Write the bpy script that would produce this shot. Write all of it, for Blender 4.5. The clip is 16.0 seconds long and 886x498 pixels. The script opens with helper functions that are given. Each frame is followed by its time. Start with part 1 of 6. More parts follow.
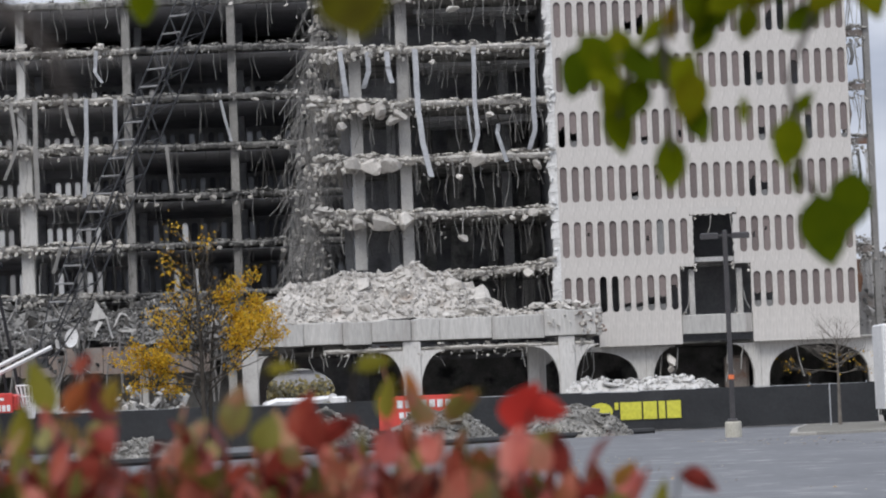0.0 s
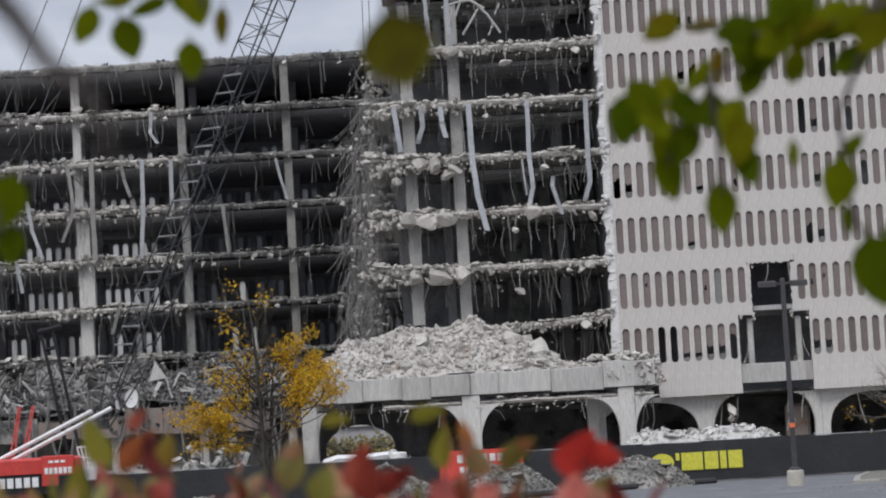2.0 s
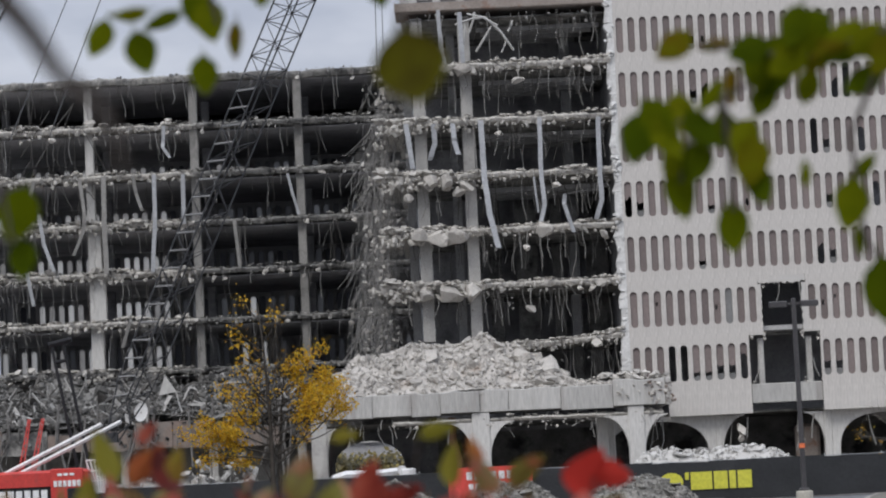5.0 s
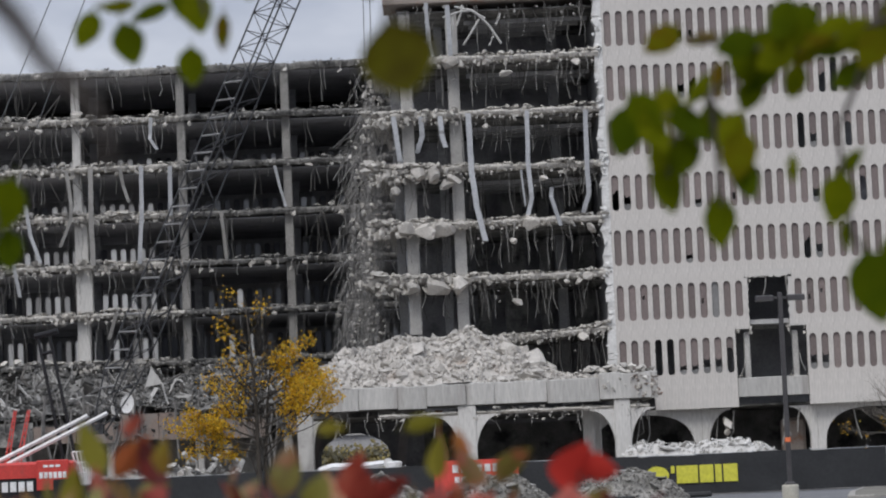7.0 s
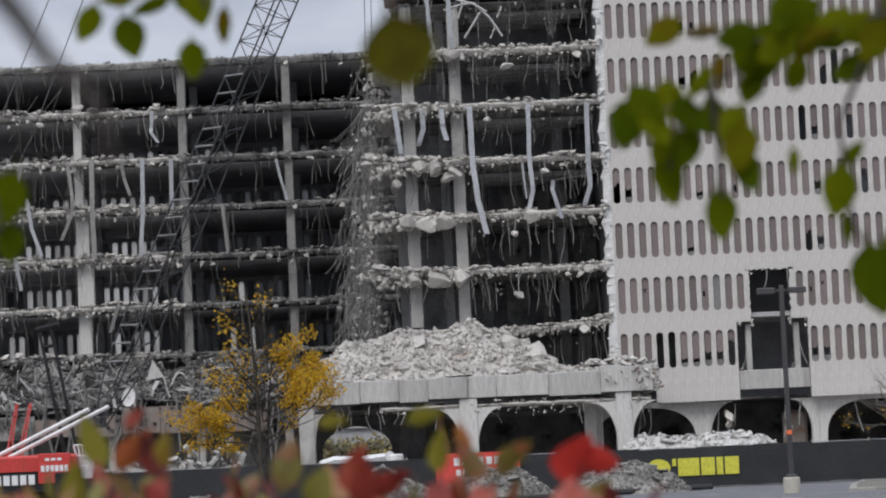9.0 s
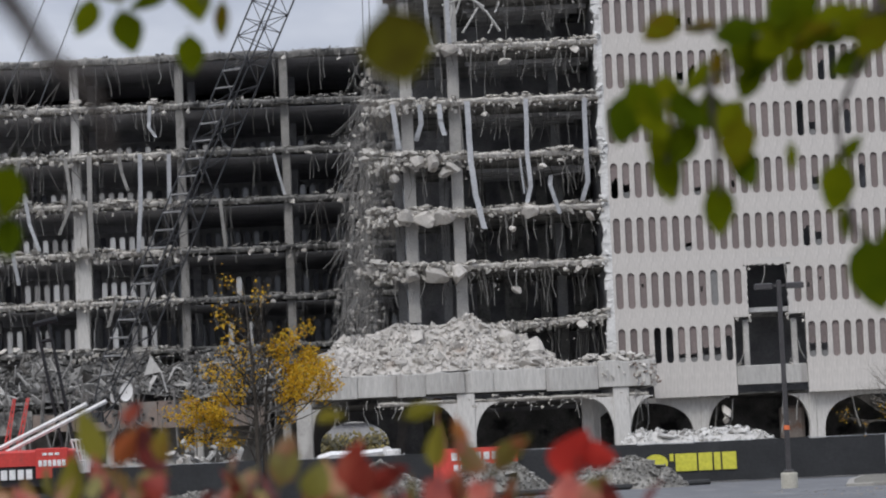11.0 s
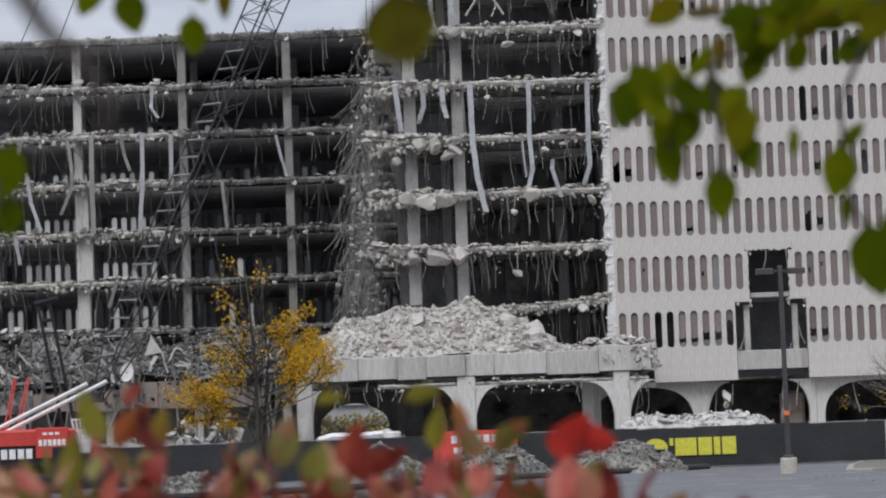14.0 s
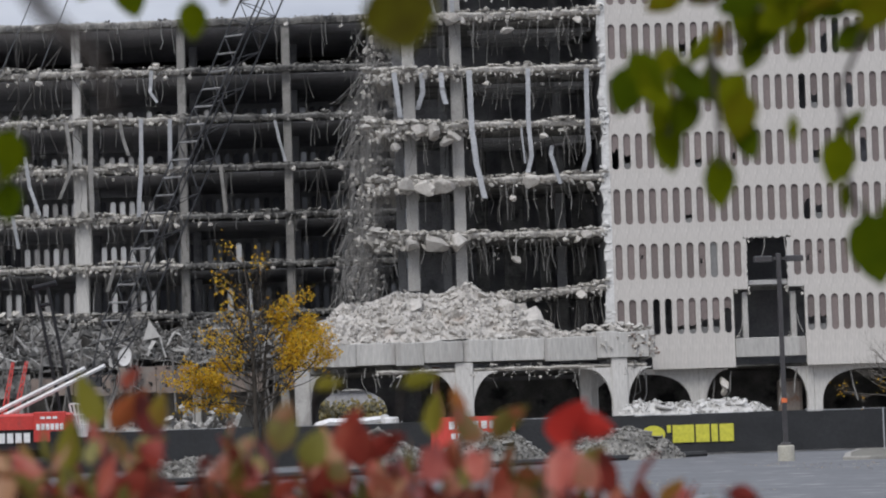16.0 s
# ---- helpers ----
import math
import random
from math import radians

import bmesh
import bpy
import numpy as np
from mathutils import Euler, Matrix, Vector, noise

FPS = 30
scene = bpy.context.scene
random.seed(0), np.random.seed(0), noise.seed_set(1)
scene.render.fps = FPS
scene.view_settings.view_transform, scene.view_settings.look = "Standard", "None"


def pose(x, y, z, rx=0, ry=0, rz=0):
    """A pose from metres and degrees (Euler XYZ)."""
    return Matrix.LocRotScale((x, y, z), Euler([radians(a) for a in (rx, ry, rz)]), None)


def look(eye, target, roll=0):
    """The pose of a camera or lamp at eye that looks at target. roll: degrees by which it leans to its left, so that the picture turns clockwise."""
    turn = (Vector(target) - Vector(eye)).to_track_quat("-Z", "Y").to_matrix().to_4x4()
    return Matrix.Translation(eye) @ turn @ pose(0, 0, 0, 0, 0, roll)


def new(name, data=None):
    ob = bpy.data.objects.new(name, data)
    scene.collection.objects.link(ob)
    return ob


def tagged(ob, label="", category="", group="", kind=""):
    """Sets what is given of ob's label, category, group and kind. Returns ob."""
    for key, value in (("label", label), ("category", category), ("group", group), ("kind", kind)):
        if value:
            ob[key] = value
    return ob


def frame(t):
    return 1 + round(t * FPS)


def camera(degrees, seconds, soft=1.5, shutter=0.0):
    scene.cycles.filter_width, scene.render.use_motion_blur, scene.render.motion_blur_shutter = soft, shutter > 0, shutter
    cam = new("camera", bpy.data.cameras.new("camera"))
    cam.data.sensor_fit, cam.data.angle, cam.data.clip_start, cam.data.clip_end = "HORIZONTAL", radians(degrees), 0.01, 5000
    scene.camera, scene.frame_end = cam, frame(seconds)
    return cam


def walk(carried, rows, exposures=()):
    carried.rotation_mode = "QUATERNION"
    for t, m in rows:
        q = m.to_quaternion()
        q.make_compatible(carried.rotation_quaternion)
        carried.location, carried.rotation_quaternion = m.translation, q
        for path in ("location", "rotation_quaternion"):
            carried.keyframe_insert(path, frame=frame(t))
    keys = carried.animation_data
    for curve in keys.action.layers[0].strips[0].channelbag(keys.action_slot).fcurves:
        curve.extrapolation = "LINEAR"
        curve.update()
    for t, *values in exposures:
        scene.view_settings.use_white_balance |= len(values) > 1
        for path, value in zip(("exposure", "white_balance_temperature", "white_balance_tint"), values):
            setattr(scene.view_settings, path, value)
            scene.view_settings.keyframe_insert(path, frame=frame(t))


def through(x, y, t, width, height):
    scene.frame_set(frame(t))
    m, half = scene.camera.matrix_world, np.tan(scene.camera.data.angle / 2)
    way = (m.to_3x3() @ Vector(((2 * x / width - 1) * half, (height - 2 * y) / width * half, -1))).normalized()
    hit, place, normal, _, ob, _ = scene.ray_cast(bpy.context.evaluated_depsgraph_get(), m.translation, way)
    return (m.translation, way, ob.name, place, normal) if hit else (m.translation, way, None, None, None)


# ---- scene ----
cam = camera(20.0, 16.0, soft=2.05)
cam.data.dof.use_dof = True
cam.data.dof.focus_distance = 160.0
cam.data.dof.aperture_fstop = 5.6
walk(cam, [
    (0.0, pose(-0.008, 0, 1.808, 93.553, 2.214, -1.028)),
    (0.5, pose(-0.008, 0, 1.808, 94.898, 1.950, -0.685)),
    (1.0, pose(-0.009, 0, 1.805, 95.913, 2.349, -1.345)),
    (1.5, pose(-0.003, 0, 1.803, 95.392, 2.823, -1.136)),
    (2.0, pose(0, 0, 1.8, 94.853, 3.246, 0.351)),
    (2.5, pose(0, 0, 1.8, 94.875, 3.303, 0.741)),
    (3.0, pose(0, 0, 1.8, 95.122, 3.221, 0.529)),
    (3.5, pose(0, 0, 1.8, 95.393, 3.586, 0.764)),
    (4.0, pose(0, 0, 1.8, 95.373, 2.787, 0.709)),
    (4.5, pose(0, 0, 1.8, 95.305, 2.697, 0.602)),
    (7.0, pose(0, 0, 1.8, 95.068, 2.470, 0.238)),
    (7.5, pose(0, 0, 1.8, 94.998, 2.524, 0.249)),
    (8.0, pose(0, 0, 1.8, 94.969, 2.516, 0.255)),
    (8.5, pose(0, 0, 1.8, 94.937, 2.590, 0.270)),
    (9.0, pose(0, 0, 1.8, 94.909, 2.532, 0.272)),
    (11.5, pose(0, 0, 1.8, 94.775, 2.445, 0.174)),
    (12.0, pose(0, 0, 1.8, 94.737, 2.339, 0.159)),
    (12.5, pose(0, 0, 1.8, 94.616, 2.392, 0.193)),
    (13.0, pose(0, 0, 1.8, 94.548, 2.480, 0.285)),
    (13.5, pose(0, 0, 1.8, 94.457, 2.288, 0.206)),
    (14.0, pose(0, 0, 1.8, 94.400, 2.048, 0.213)),
    (14.5, pose(0, 0, 1.8, 94.341, 2.034, 0.155)),
    (15.0, pose(0, 0, 1.8, 94.248, 1.775, 0.109)),
    (15.5, pose(0, 0, 1.8, 94.186, 1.870, 0.164)),
    (16.0, pose(0, 0, 1.8, 94.079, 1.780, 0.159)),
], exposures=((0.0, 0.20), (0.4, 0.13), (1.0, 0.0), (4.0, -0.03), (7.0, -0.06), (9.0, -0.03), (16.0, -0.02)))

# ---- sky and light: an overcast autumn day ----
SUN_ELEVATION, SUN_ROTATION = 48.0, 205.0
world = bpy.data.worlds.new("overcast_sky")
scene.world = world
world.use_nodes = True
wn, wl = world.node_tree.nodes, world.node_tree.links
wn.clear()
w_out = wn.new("ShaderNodeOutputWorld")
w_bg = wn.new("ShaderNodeBackground")
w_sky = wn.new("ShaderNodeTexSky")
w_sky.sky_type = "NISHITA"
w_sky.sun_disc = False
w_sky.sun_elevation = radians(SUN_ELEVATION)
w_sky.sun_rotation = radians(SUN_ROTATION)
w_sky.dust_density = 4.0
w_scale = wn.new("ShaderNodeMix")
w_scale.data_type = "RGBA"
w_scale.blend_type = "MULTIPLY"
w_scale.inputs["Factor"].default_value = 1.0
wl.new(w_sky.outputs["Color"], w_scale.inputs[6])
w_scale.inputs[7].default_value = (0.11, 0.11, 0.11, 1)
w_co = wn.new("ShaderNodeTexCoord")
w_map = wn.new("ShaderNodeMapping")
w_map.inputs["Scale"].default_value = (1.0, 1.0, 2.6)
wl.new(w_co.outputs["Generated"], w_map.inputs["Vector"])
w_noise = wn.new("ShaderNodeTexNoise")
w_noise.inputs["Scale"].default_value = 5.0
w_noise.inputs["Detail"].default_value = 5.0
w_noise.inputs["Roughness"].default_value = 0.55
wl.new(w_map.outputs["Vector"], w_noise.inputs["Vector"])
w_ramp = wn.new("ShaderNodeValToRGB")
w_ramp.color_ramp.elements[0].position = 0.32
w_ramp.color_ramp.elements[0].color = (0.46, 0.51, 0.64, 1)
w_ramp.color_ramp.elements[1].position = 0.62
w_ramp.color_ramp.elements[1].color = (0.85, 0.89, 1.0, 1)
wl.new(w_noise.outputs["Fac"], w_ramp.inputs["Fac"])
w_mix = wn.new("ShaderNodeMix")
w_mix.data_type = "RGBA"
w_mix.inputs["Factor"].default_value = 0.9
wl.new(w_scale.outputs[2], w_mix.inputs[6])
wl.new(w_ramp.outputs["Color"], w_mix.inputs[7])
# an overcast sky is brighter overhead than at the horizon
w_sep = wn.new("ShaderNodeSeparateXYZ")
wl.new(w_co.outputs["Generated"], w_sep.inputs["Vector"])
w_rise = wn.new("ShaderNodeMapRange")
w_rise.inputs["From Min"].default_value = 0.12
w_rise.inputs["From Max"].default_value = 1.0
w_rise.inputs["To Min"].default_value = 1.0
w_rise.inputs["To Max"].default_value = 2.3
wl.new(w_sep.outputs["Z"], w_rise.inputs["Value"])
w_up = wn.new("ShaderNodeVectorMath")
w_up.operation = "SCALE"
wl.new(w_mix.outputs[2], w_up.inputs[0])
wl.new(w_rise.outputs["Result"], w_up.inputs["Scale"])
wl.new(w_up.outputs["Vector"], w_bg.inputs["Color"])
w_bg.inputs["Strength"].default_value = 0.80
wl.new(w_bg.outputs["Background"], w_out.inputs["Surface"])

sun_data = bpy.data.lights.new("sun", "SUN")
sun_data.energy = 1.5
sun_data.angle = radians(25)
sun_data.color = (1.0, 0.97, 0.92)
sun = new("sun", sun_data)
_e, _r = radians(SUN_ELEVATION), radians(SUN_ROTATION)
sun_way = Vector((math.sin(_r) * math.cos(_e), math.cos(_r) * math.cos(_e), math.sin(_e)))
sun.matrix_world = look(sun_way * 60, (0, 0, 0))

# ---- materials ----
def surface(name, a, b, rough=0.85, scale=1.5, fine=14.0, bump=0.25, depth=0.03, metal=0.0, spread=0.0,
            stain=None, stain_scale=0.6, stain_low=0.52, island=False, streak=False):
    """Two colours blended by a coarse and a fine noise, an optional stain colour, relief, and a tint of its own for each object."""
    m = bpy.data.materials.new(name)
    m.use_nodes = True
    n, l = m.node_tree.nodes, m.node_tree.links
    bsdf = n["Principled BSDF"]
    co = n.new("ShaderNodeTexCoord")
    vec = co.outputs["Object"]
    if streak:
        mp = n.new("ShaderNodeMapping")
        mp.inputs["Scale"].default_value = (1.0, 1.0, 0.16)
        l.new(vec, mp.inputs["Vector"])
        vec = mp.outputs["Vector"]

    def tex(s, detail=6.0):
        t = n.new("ShaderNodeTexNoise")
        t.inputs["Scale"].default_value = s
        t.inputs["Detail"].default_value = detail
        t.inputs["Roughness"].default_value = 0.6
        l.new(vec, t.inputs["Vector"])
        return t.outputs["Fac"]

    def mixed(fac, c1, c2, blend="MIX"):
        x = n.new("ShaderNodeMix")
        x.data_type = "RGBA"
        x.blend_type = blend
        for src, sock in ((fac, x.inputs["Factor"]), (c1, x.inputs[6]), (c2, x.inputs[7])):
            if isinstance(src, bpy.types.NodeSocket):
                l.new(src, sock)
            elif isinstance(src, tuple):
                sock.default_value = (*src, 1)
            else:
                sock.default_value = src
        return x.outputs[2]

    def steep(fac, low, high):
        r = n.new("ShaderNodeMapRange")
        r.inputs["From Min"].default_value = low
        r.inputs["From Max"].default_value = high
        l.new(fac, r.inputs["Value"])
        return r.outputs["Result"]

    coarse, small = tex(scale), tex(fine, 4.0)
    colour = mixed(steep(coarse, 0.3, 0.7), tuple(a), tuple(b))
    colour = mixed(steep(small, 0.35, 0.65), colour, mixed(1.0, colour, (0.78, 0.78, 0.78), "MULTIPLY"))
    if stain:
        colour = mixed(steep(tex(stain_scale, 7.0), stain_low, stain_low + 0.14), colour, tuple(stain))
    if spread:
        if island:
            rnd = n.new("ShaderNodeNewGeometry").outputs["Random Per Island"]
        else:
            rnd = n.new("ShaderNodeObjectInfo").outputs["Random"]
        lo, hi = 1.0 - spread, 1.0 + spread
        colour = mixed(1.0, colour, mixed(rnd, (lo, lo, lo), (hi, hi, hi)), "MULTIPLY")
    l.new(colour, bsdf.inputs["Base Color"])
    bsdf.inputs["Roughness"].default_value = rough
    bsdf.inputs["Metallic"].default_value = metal
    if bump:
        bp = n.new("ShaderNodeBump")
        bp.inputs["Strength"].default_value = bump
        bp.inputs["Distance"].default_value = depth
        l.new(small, bp.inputs["Height"])
        l.new(bp.outputs["Normal"], bsdf.inputs["Normal"])
    return m


def leafy(name, stops, rough=0.5, island=False, through=0.35, blotch=0.36, gloss=0.2):
    """Leaf surface: a colour of its own for each leaf, with blotches, some light passing through."""
    m = bpy.data.materials.new(name)
    m.use_nodes = True
    n, l = m.node_tree.nodes, m.node_tree.links
    bsdf, out = n["Principled BSDF"], n["Material Output"]
    rnd = (n.new("ShaderNodeNewGeometry").outputs["Random Per Island"] if island
           else n.new("ShaderNodeObjectInfo").outputs["Random"])
    co = n.new("ShaderNodeTexCoord")
    t = n.new("ShaderNodeTexNoise")
    t.inputs["Scale"].default_value = 28.0
    l.new(co.outputs["Object"], t.inputs["Vector"])
    add = n.new("ShaderNodeMath")
    add.operation = "MULTIPLY_ADD"
    l.new(t.outputs["Fac"], add.inputs[0])
    add.inputs[1].default_value = blotch
    l.new(rnd, add.inputs[2])
    sub = n.new("ShaderNodeMath")
    sub.operation = "SUBTRACT"
    l.new(add.outputs[0], sub.inputs[0])
    sub.inputs[1].default_value = blotch / 2
    ramp = n.new("ShaderNodeValToRGB")
    el = ramp.color_ramp.elements
    while len(el) < len(stops):
        el.new(0.5)
    for e, (p, c) in zip(el, stops):
        e.position, e.color = p, (*c, 1)
    l.new(sub.outputs[0], ramp.inputs["Fac"])
    l.new(ramp.outputs["Color"], bsdf.inputs["Base Color"])
    bsdf.inputs["Roughness"].default_value = rough
    bsdf.inputs["Specular IOR Level"].default_value = gloss
    tr = n.new("ShaderNodeBsdfTranslucent")
    l.new(ramp.outputs["Color"], tr.inputs["Color"])
    mx = n.new("ShaderNodeMixShader")
    mx.inputs[0].default_value = through
    l.new(bsdf.outputs[0], mx.inputs[1])
    l.new(tr.outputs[0], mx.inputs[2])
    l.new(mx.outputs[0], out.inputs["Surface"])
    return m


BUSH = [(0.0, (0.10, 0.016, 0.012)), (0.2, (0.25, 0.034, 0.023)), (0.42, (0.38, 0.07, 0.042)), (0.6, (0.40, 0.12, 0.075)),
        (0.74, (0.27, 0.09, 0.04)), (0.88, (0.13, 0.105, 0.022)), (1.0, (0.21, 0.19, 0.035))]
M = {
    "precast": surface("pale_precast_concrete", (0.545, 0.52, 0.492), (0.60, 0.575, 0.548), 0.85, 0.25, 9, 0.2, 0.02,
                       spread=0.012, stain=(0.49, 0.475, 0.455), stain_scale=0.35, stain_low=0.54, streak=True),
    "pier": surface("pale_pier_concrete", (0.54, 0.53, 0.51), (0.62, 0.61, 0.59), 0.85, 0.5, 10, 0.2, 0.02,
                    stain=(0.36, 0.35, 0.33), stain_scale=0.8, stain_low=0.58, streak=True),
    "white_edge": surface("fresh_broken_white_concrete", (0.62, 0.62, 0.61), (0.74, 0.74, 0.73), 0.9, 0.8, 8, 0.5, 0.05, stain=(0.42, 0.41, 0.4),
                          stain_scale=1.2, stain_low=0.56),
    "raw": surface("broken_concrete", (0.43, 0.412, 0.38), (0.60, 0.575, 0.535), 0.95, 0.9, 7, 0.7, 0.08, spread=0.22,
                   island=True, stain=(0.29, 0.27, 0.25), stain_scale=0.9, stain_low=0.58),
    # Darker version of the broken concrete, with near-black blotches
    "raw_dark": surface("dark_broken_concrete", (0.21, 0.205, 0.195), (0.43, 0.42, 0.395), 0.95, 0.8, 7, 0.7, 0.08,
                        spread=0.35, island=True, stain=(0.07, 0.07, 0.07), stain_scale=0.7, stain_low=0.5),
    # Grey concrete with indoor shade and haze put into its colour
    "shade_dark": surface("shade_dark_concrete", (0.14, 0.138, 0.132), (0.31, 0.305, 0.29), 0.95, 0.8, 7, 0.7, 0.08, spread=0.3,
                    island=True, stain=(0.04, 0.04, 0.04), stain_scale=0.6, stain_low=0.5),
    "chunk": surface("rubble_concrete", (0.40, 0.38, 0.35), (0.59, 0.562, 0.522), 0.95, 1.2, 12, 0.6, 0.06, spread=0.3, stain=(0.27, 0.23, 0.2), stain_scale=1.3, stain_low=0.58),
    "white_rubble": surface("white_rubble", (0.50, 0.49, 0.47), (0.62, 0.61, 0.59), 0.95, 2, 12, 0.4, 0.05, spread=0.15,
                            island=True),
    "gravel": surface("dusty_small_rubble", (0.40, 0.38, 0.352), (0.60, 0.572, 0.535), 0.95, 0.5, 9, 0.6, 0.06, spread=0.26,
                      island=True, stain=(0.29, 0.24, 0.20), stain_scale=0.4, stain_low=0.58),
    "grey_rubble": surface("grey_demolition_rubble", (0.11, 0.107, 0.098), (0.36, 0.348, 0.32), 0.95, 1.2, 9, 0.6, 0.06,
                           spread=0.5, island=True),
    "junk": surface("mixed_dirty_debris", (0.038, 0.038, 0.04), (0.19, 0.186, 0.175), 0.9, 0.9, 6, 0.6, 0.06, spread=0.85,
                    island=True, stain=(0.5, 0.49, 0.47), stain_scale=1.1, stain_low=0.66),
    "column": surface("weathered_column_concrete", (0.36, 0.35, 0.335), (0.48, 0.47, 0.45), 0.9, 0.7, 9, 0.3, 0.03,
                      spread=0.12, stain=(0.25, 0.24, 0.23), stain_scale=0.8, stain_low=0.6),
    # Darker copy of the column concrete, haze and shadow in its colour
    "column_dim": surface("shade_darkened_column_concrete", (0.22, 0.215, 0.205), (0.34, 0.33, 0.315), 0.9, 0.7, 9, 0.3, 0.03,
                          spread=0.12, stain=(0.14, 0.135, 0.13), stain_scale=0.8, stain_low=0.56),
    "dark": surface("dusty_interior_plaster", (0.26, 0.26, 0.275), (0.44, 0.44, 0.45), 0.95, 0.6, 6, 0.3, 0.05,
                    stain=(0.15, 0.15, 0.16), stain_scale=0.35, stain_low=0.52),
    "ceiling": surface("grimy_concrete_ceiling", (0.42, 0.42, 0.45), (0.58, 0.58, 0.61), 0.95, 0.35, 4, 0.4, 0.05,
                       stain=(0.27, 0.27, 0.28), stain_scale=0.3, stain_low=0.52),
    "inner": surface("dim_interior_grey", (0.34, 0.34, 0.345), (0.48, 0.475, 0.47), 0.95, 0.4, 6, 0.2, 0.03,
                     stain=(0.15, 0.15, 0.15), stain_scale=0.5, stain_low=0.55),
    "pane": surface("mauve_brown_window_pane", (0.165, 0.145, 0.140), (0.255, 0.195, 0.186), 0.45, 0.22, 6, 0.0, 0.01,
                    spread=0.24),
    "pane_grey": surface("grey_window_pane", (0.16, 0.16, 0.16), (0.22, 0.22, 0.22), 0.4, 0.8, 6, 0.0, 0.01, spread=0.2),
    "louvre": surface("grey_louvre_metal", (0.28, 0.28, 0.29), (0.34, 0.34, 0.35), 0.6, 1.5, 8, 0.1, 0.01, metal=0.2),
    "penthouse": surface("penthouse_panel", (0.40, 0.40, 0.39), (0.47, 0.465, 0.46), 0.8, 0.6, 8, 0.1, 0.02, streak=True),
    "rust": surface("rusty_steel", (0.18, 0.085, 0.05), (0.30, 0.17, 0.11), 0.9, 2.0, 9, 0.4, 0.02),
    "rust_grey": surface("rust_stained_steel", (0.24, 0.20, 0.175), (0.34, 0.30, 0.27), 0.9, 0.8, 9, 0.4, 0.02, stain=(0.22, 0.11, 0.07),
                         stain_scale=0.9, stain_low=0.56),
    "fascia": surface("stained_fascia_concrete", (0.42, 0.415, 0.40), (0.53, 0.52, 0.50), 0.9, 0.9, 8, 0.35, 0.03,
                      spread=0.1, stain=(0.31, 0.295, 0.28), stain_scale=1.1, stain_low=0.55, streak=True),
    "pink": surface("pinkish_parapet_concrete", (0.24, 0.185, 0.16), (0.30, 0.255, 0.225), 0.9, 0.5, 8, 0.3, 0.03,
                    stain=(0.22, 0.21, 0.2), stain_scale=0.6, stain_low=0.52),
    "strip": surface("dull_metal_strip", (0.36, 0.37, 0.39), (0.48, 0.49, 0.50), 0.55, 2.0, 9, 0.1, 0.01, metal=0.25,
                     spread=0.15),
    "wire": surface("dark_rebar", (0.07, 0.065, 0.06), (0.16, 0.15, 0.14), 0.8, 2.0, 9, 0.0),
    "wire_pale": surface("dusty_rebar", (0.26, 0.25, 0.24), (0.40, 0.39, 0.37), 0.85, 2.0, 9, 0.0),
    "wire_mid": surface("grey_rebar", (0.14, 0.135, 0.13), (0.26, 0.25, 0.24), 0.85, 2.0, 9, 0.0),
    "asphalt": surface("worn_asphalt", (0.105, 0.108, 0.116), (0.15, 0.154, 0.162), 0.85, 0.12, 2.6, 0.4, 0.02,
                       stain=(0.23, 0.23, 0.23), stain_scale=0.6, stain_low=0.55),
    "dirt": surface("dusty_site_ground", (0.22, 0.20, 0.18), (0.34, 0.32, 0.29), 0.95, 0.2, 3, 0.4, 0.05),
    "kerb": surface("kerb_concrete", (0.27, 0.26, 0.235), (0.36, 0.345, 0.315), 0.9, 1.0, 8, 0.3, 0.02),
    "screen": surface("black_fence_screen", (0.016, 0.0175, 0.020), (0.026, 0.028, 0.031), 0.75, 0.5, 5, 0.5, 0.05,
                      stain=(0.040, 0.041, 0.044), stain_scale=0.4, stain_low=0.6),
    "yellow": surface("yellow_print", (0.58, 0.56, 0.045), (0.66, 0.63, 0.07), 0.6, 1, 6, 0.0),
    "red": surface("red_print", (0.62, 0.06, 0.045), (0.70, 0.085, 0.06), 0.6, 1, 6, 0.0),
    "white": surface("white_print", (0.74, 0.74, 0.74), (0.82, 0.82, 0.82), 0.6, 1, 6, 0.0),
    "red_paint": surface("red_machine_paint", (0.50, 0.035, 0.03), (0.60, 0.06, 0.045), 0.4, 1.2, 9, 0.05,
                         stain=(0.30, 0.05, 0.04), stain_scale=1.5, stain_low=0.6),
    "white_paint": surface("white_machine_paint", (0.68, 0.68, 0.68), (0.78, 0.78, 0.78), 0.4, 1.2, 9, 0.05,
                           stain=(0.5, 0.49, 0.47), stain_scale=1.5, stain_low=0.62),
    "black_paint": surface("black_steel", (0.010, 0.010, 0.012), (0.02, 0.02, 0.024), 0.9, 1.2, 9, 0.05),
    "rung": surface("worn_rung_steel", (0.17, 0.17, 0.172), (0.30, 0.30, 0.30), 0.7, 1.2, 9, 0.05),
    "boom": surface("grey_boom_steel", (0.022, 0.023, 0.027), (0.04, 0.041, 0.046), 0.7, 1.2, 9, 0.05),
    "bronze": surface("dark_bronze_pole", (0.055, 0.052, 0.055), (0.08, 0.076, 0.078), 0.5, 1.2, 9, 0.05, metal=0.3),
    "base": surface("lamp_base_concrete", (0.42, 0.40, 0.34), (0.52, 0.50, 0.43), 0.9, 2.0, 12, 0.3, 0.02,
                    stain=(0.3, 0.28, 0.24), stain_scale=2.0, stain_low=0.58),
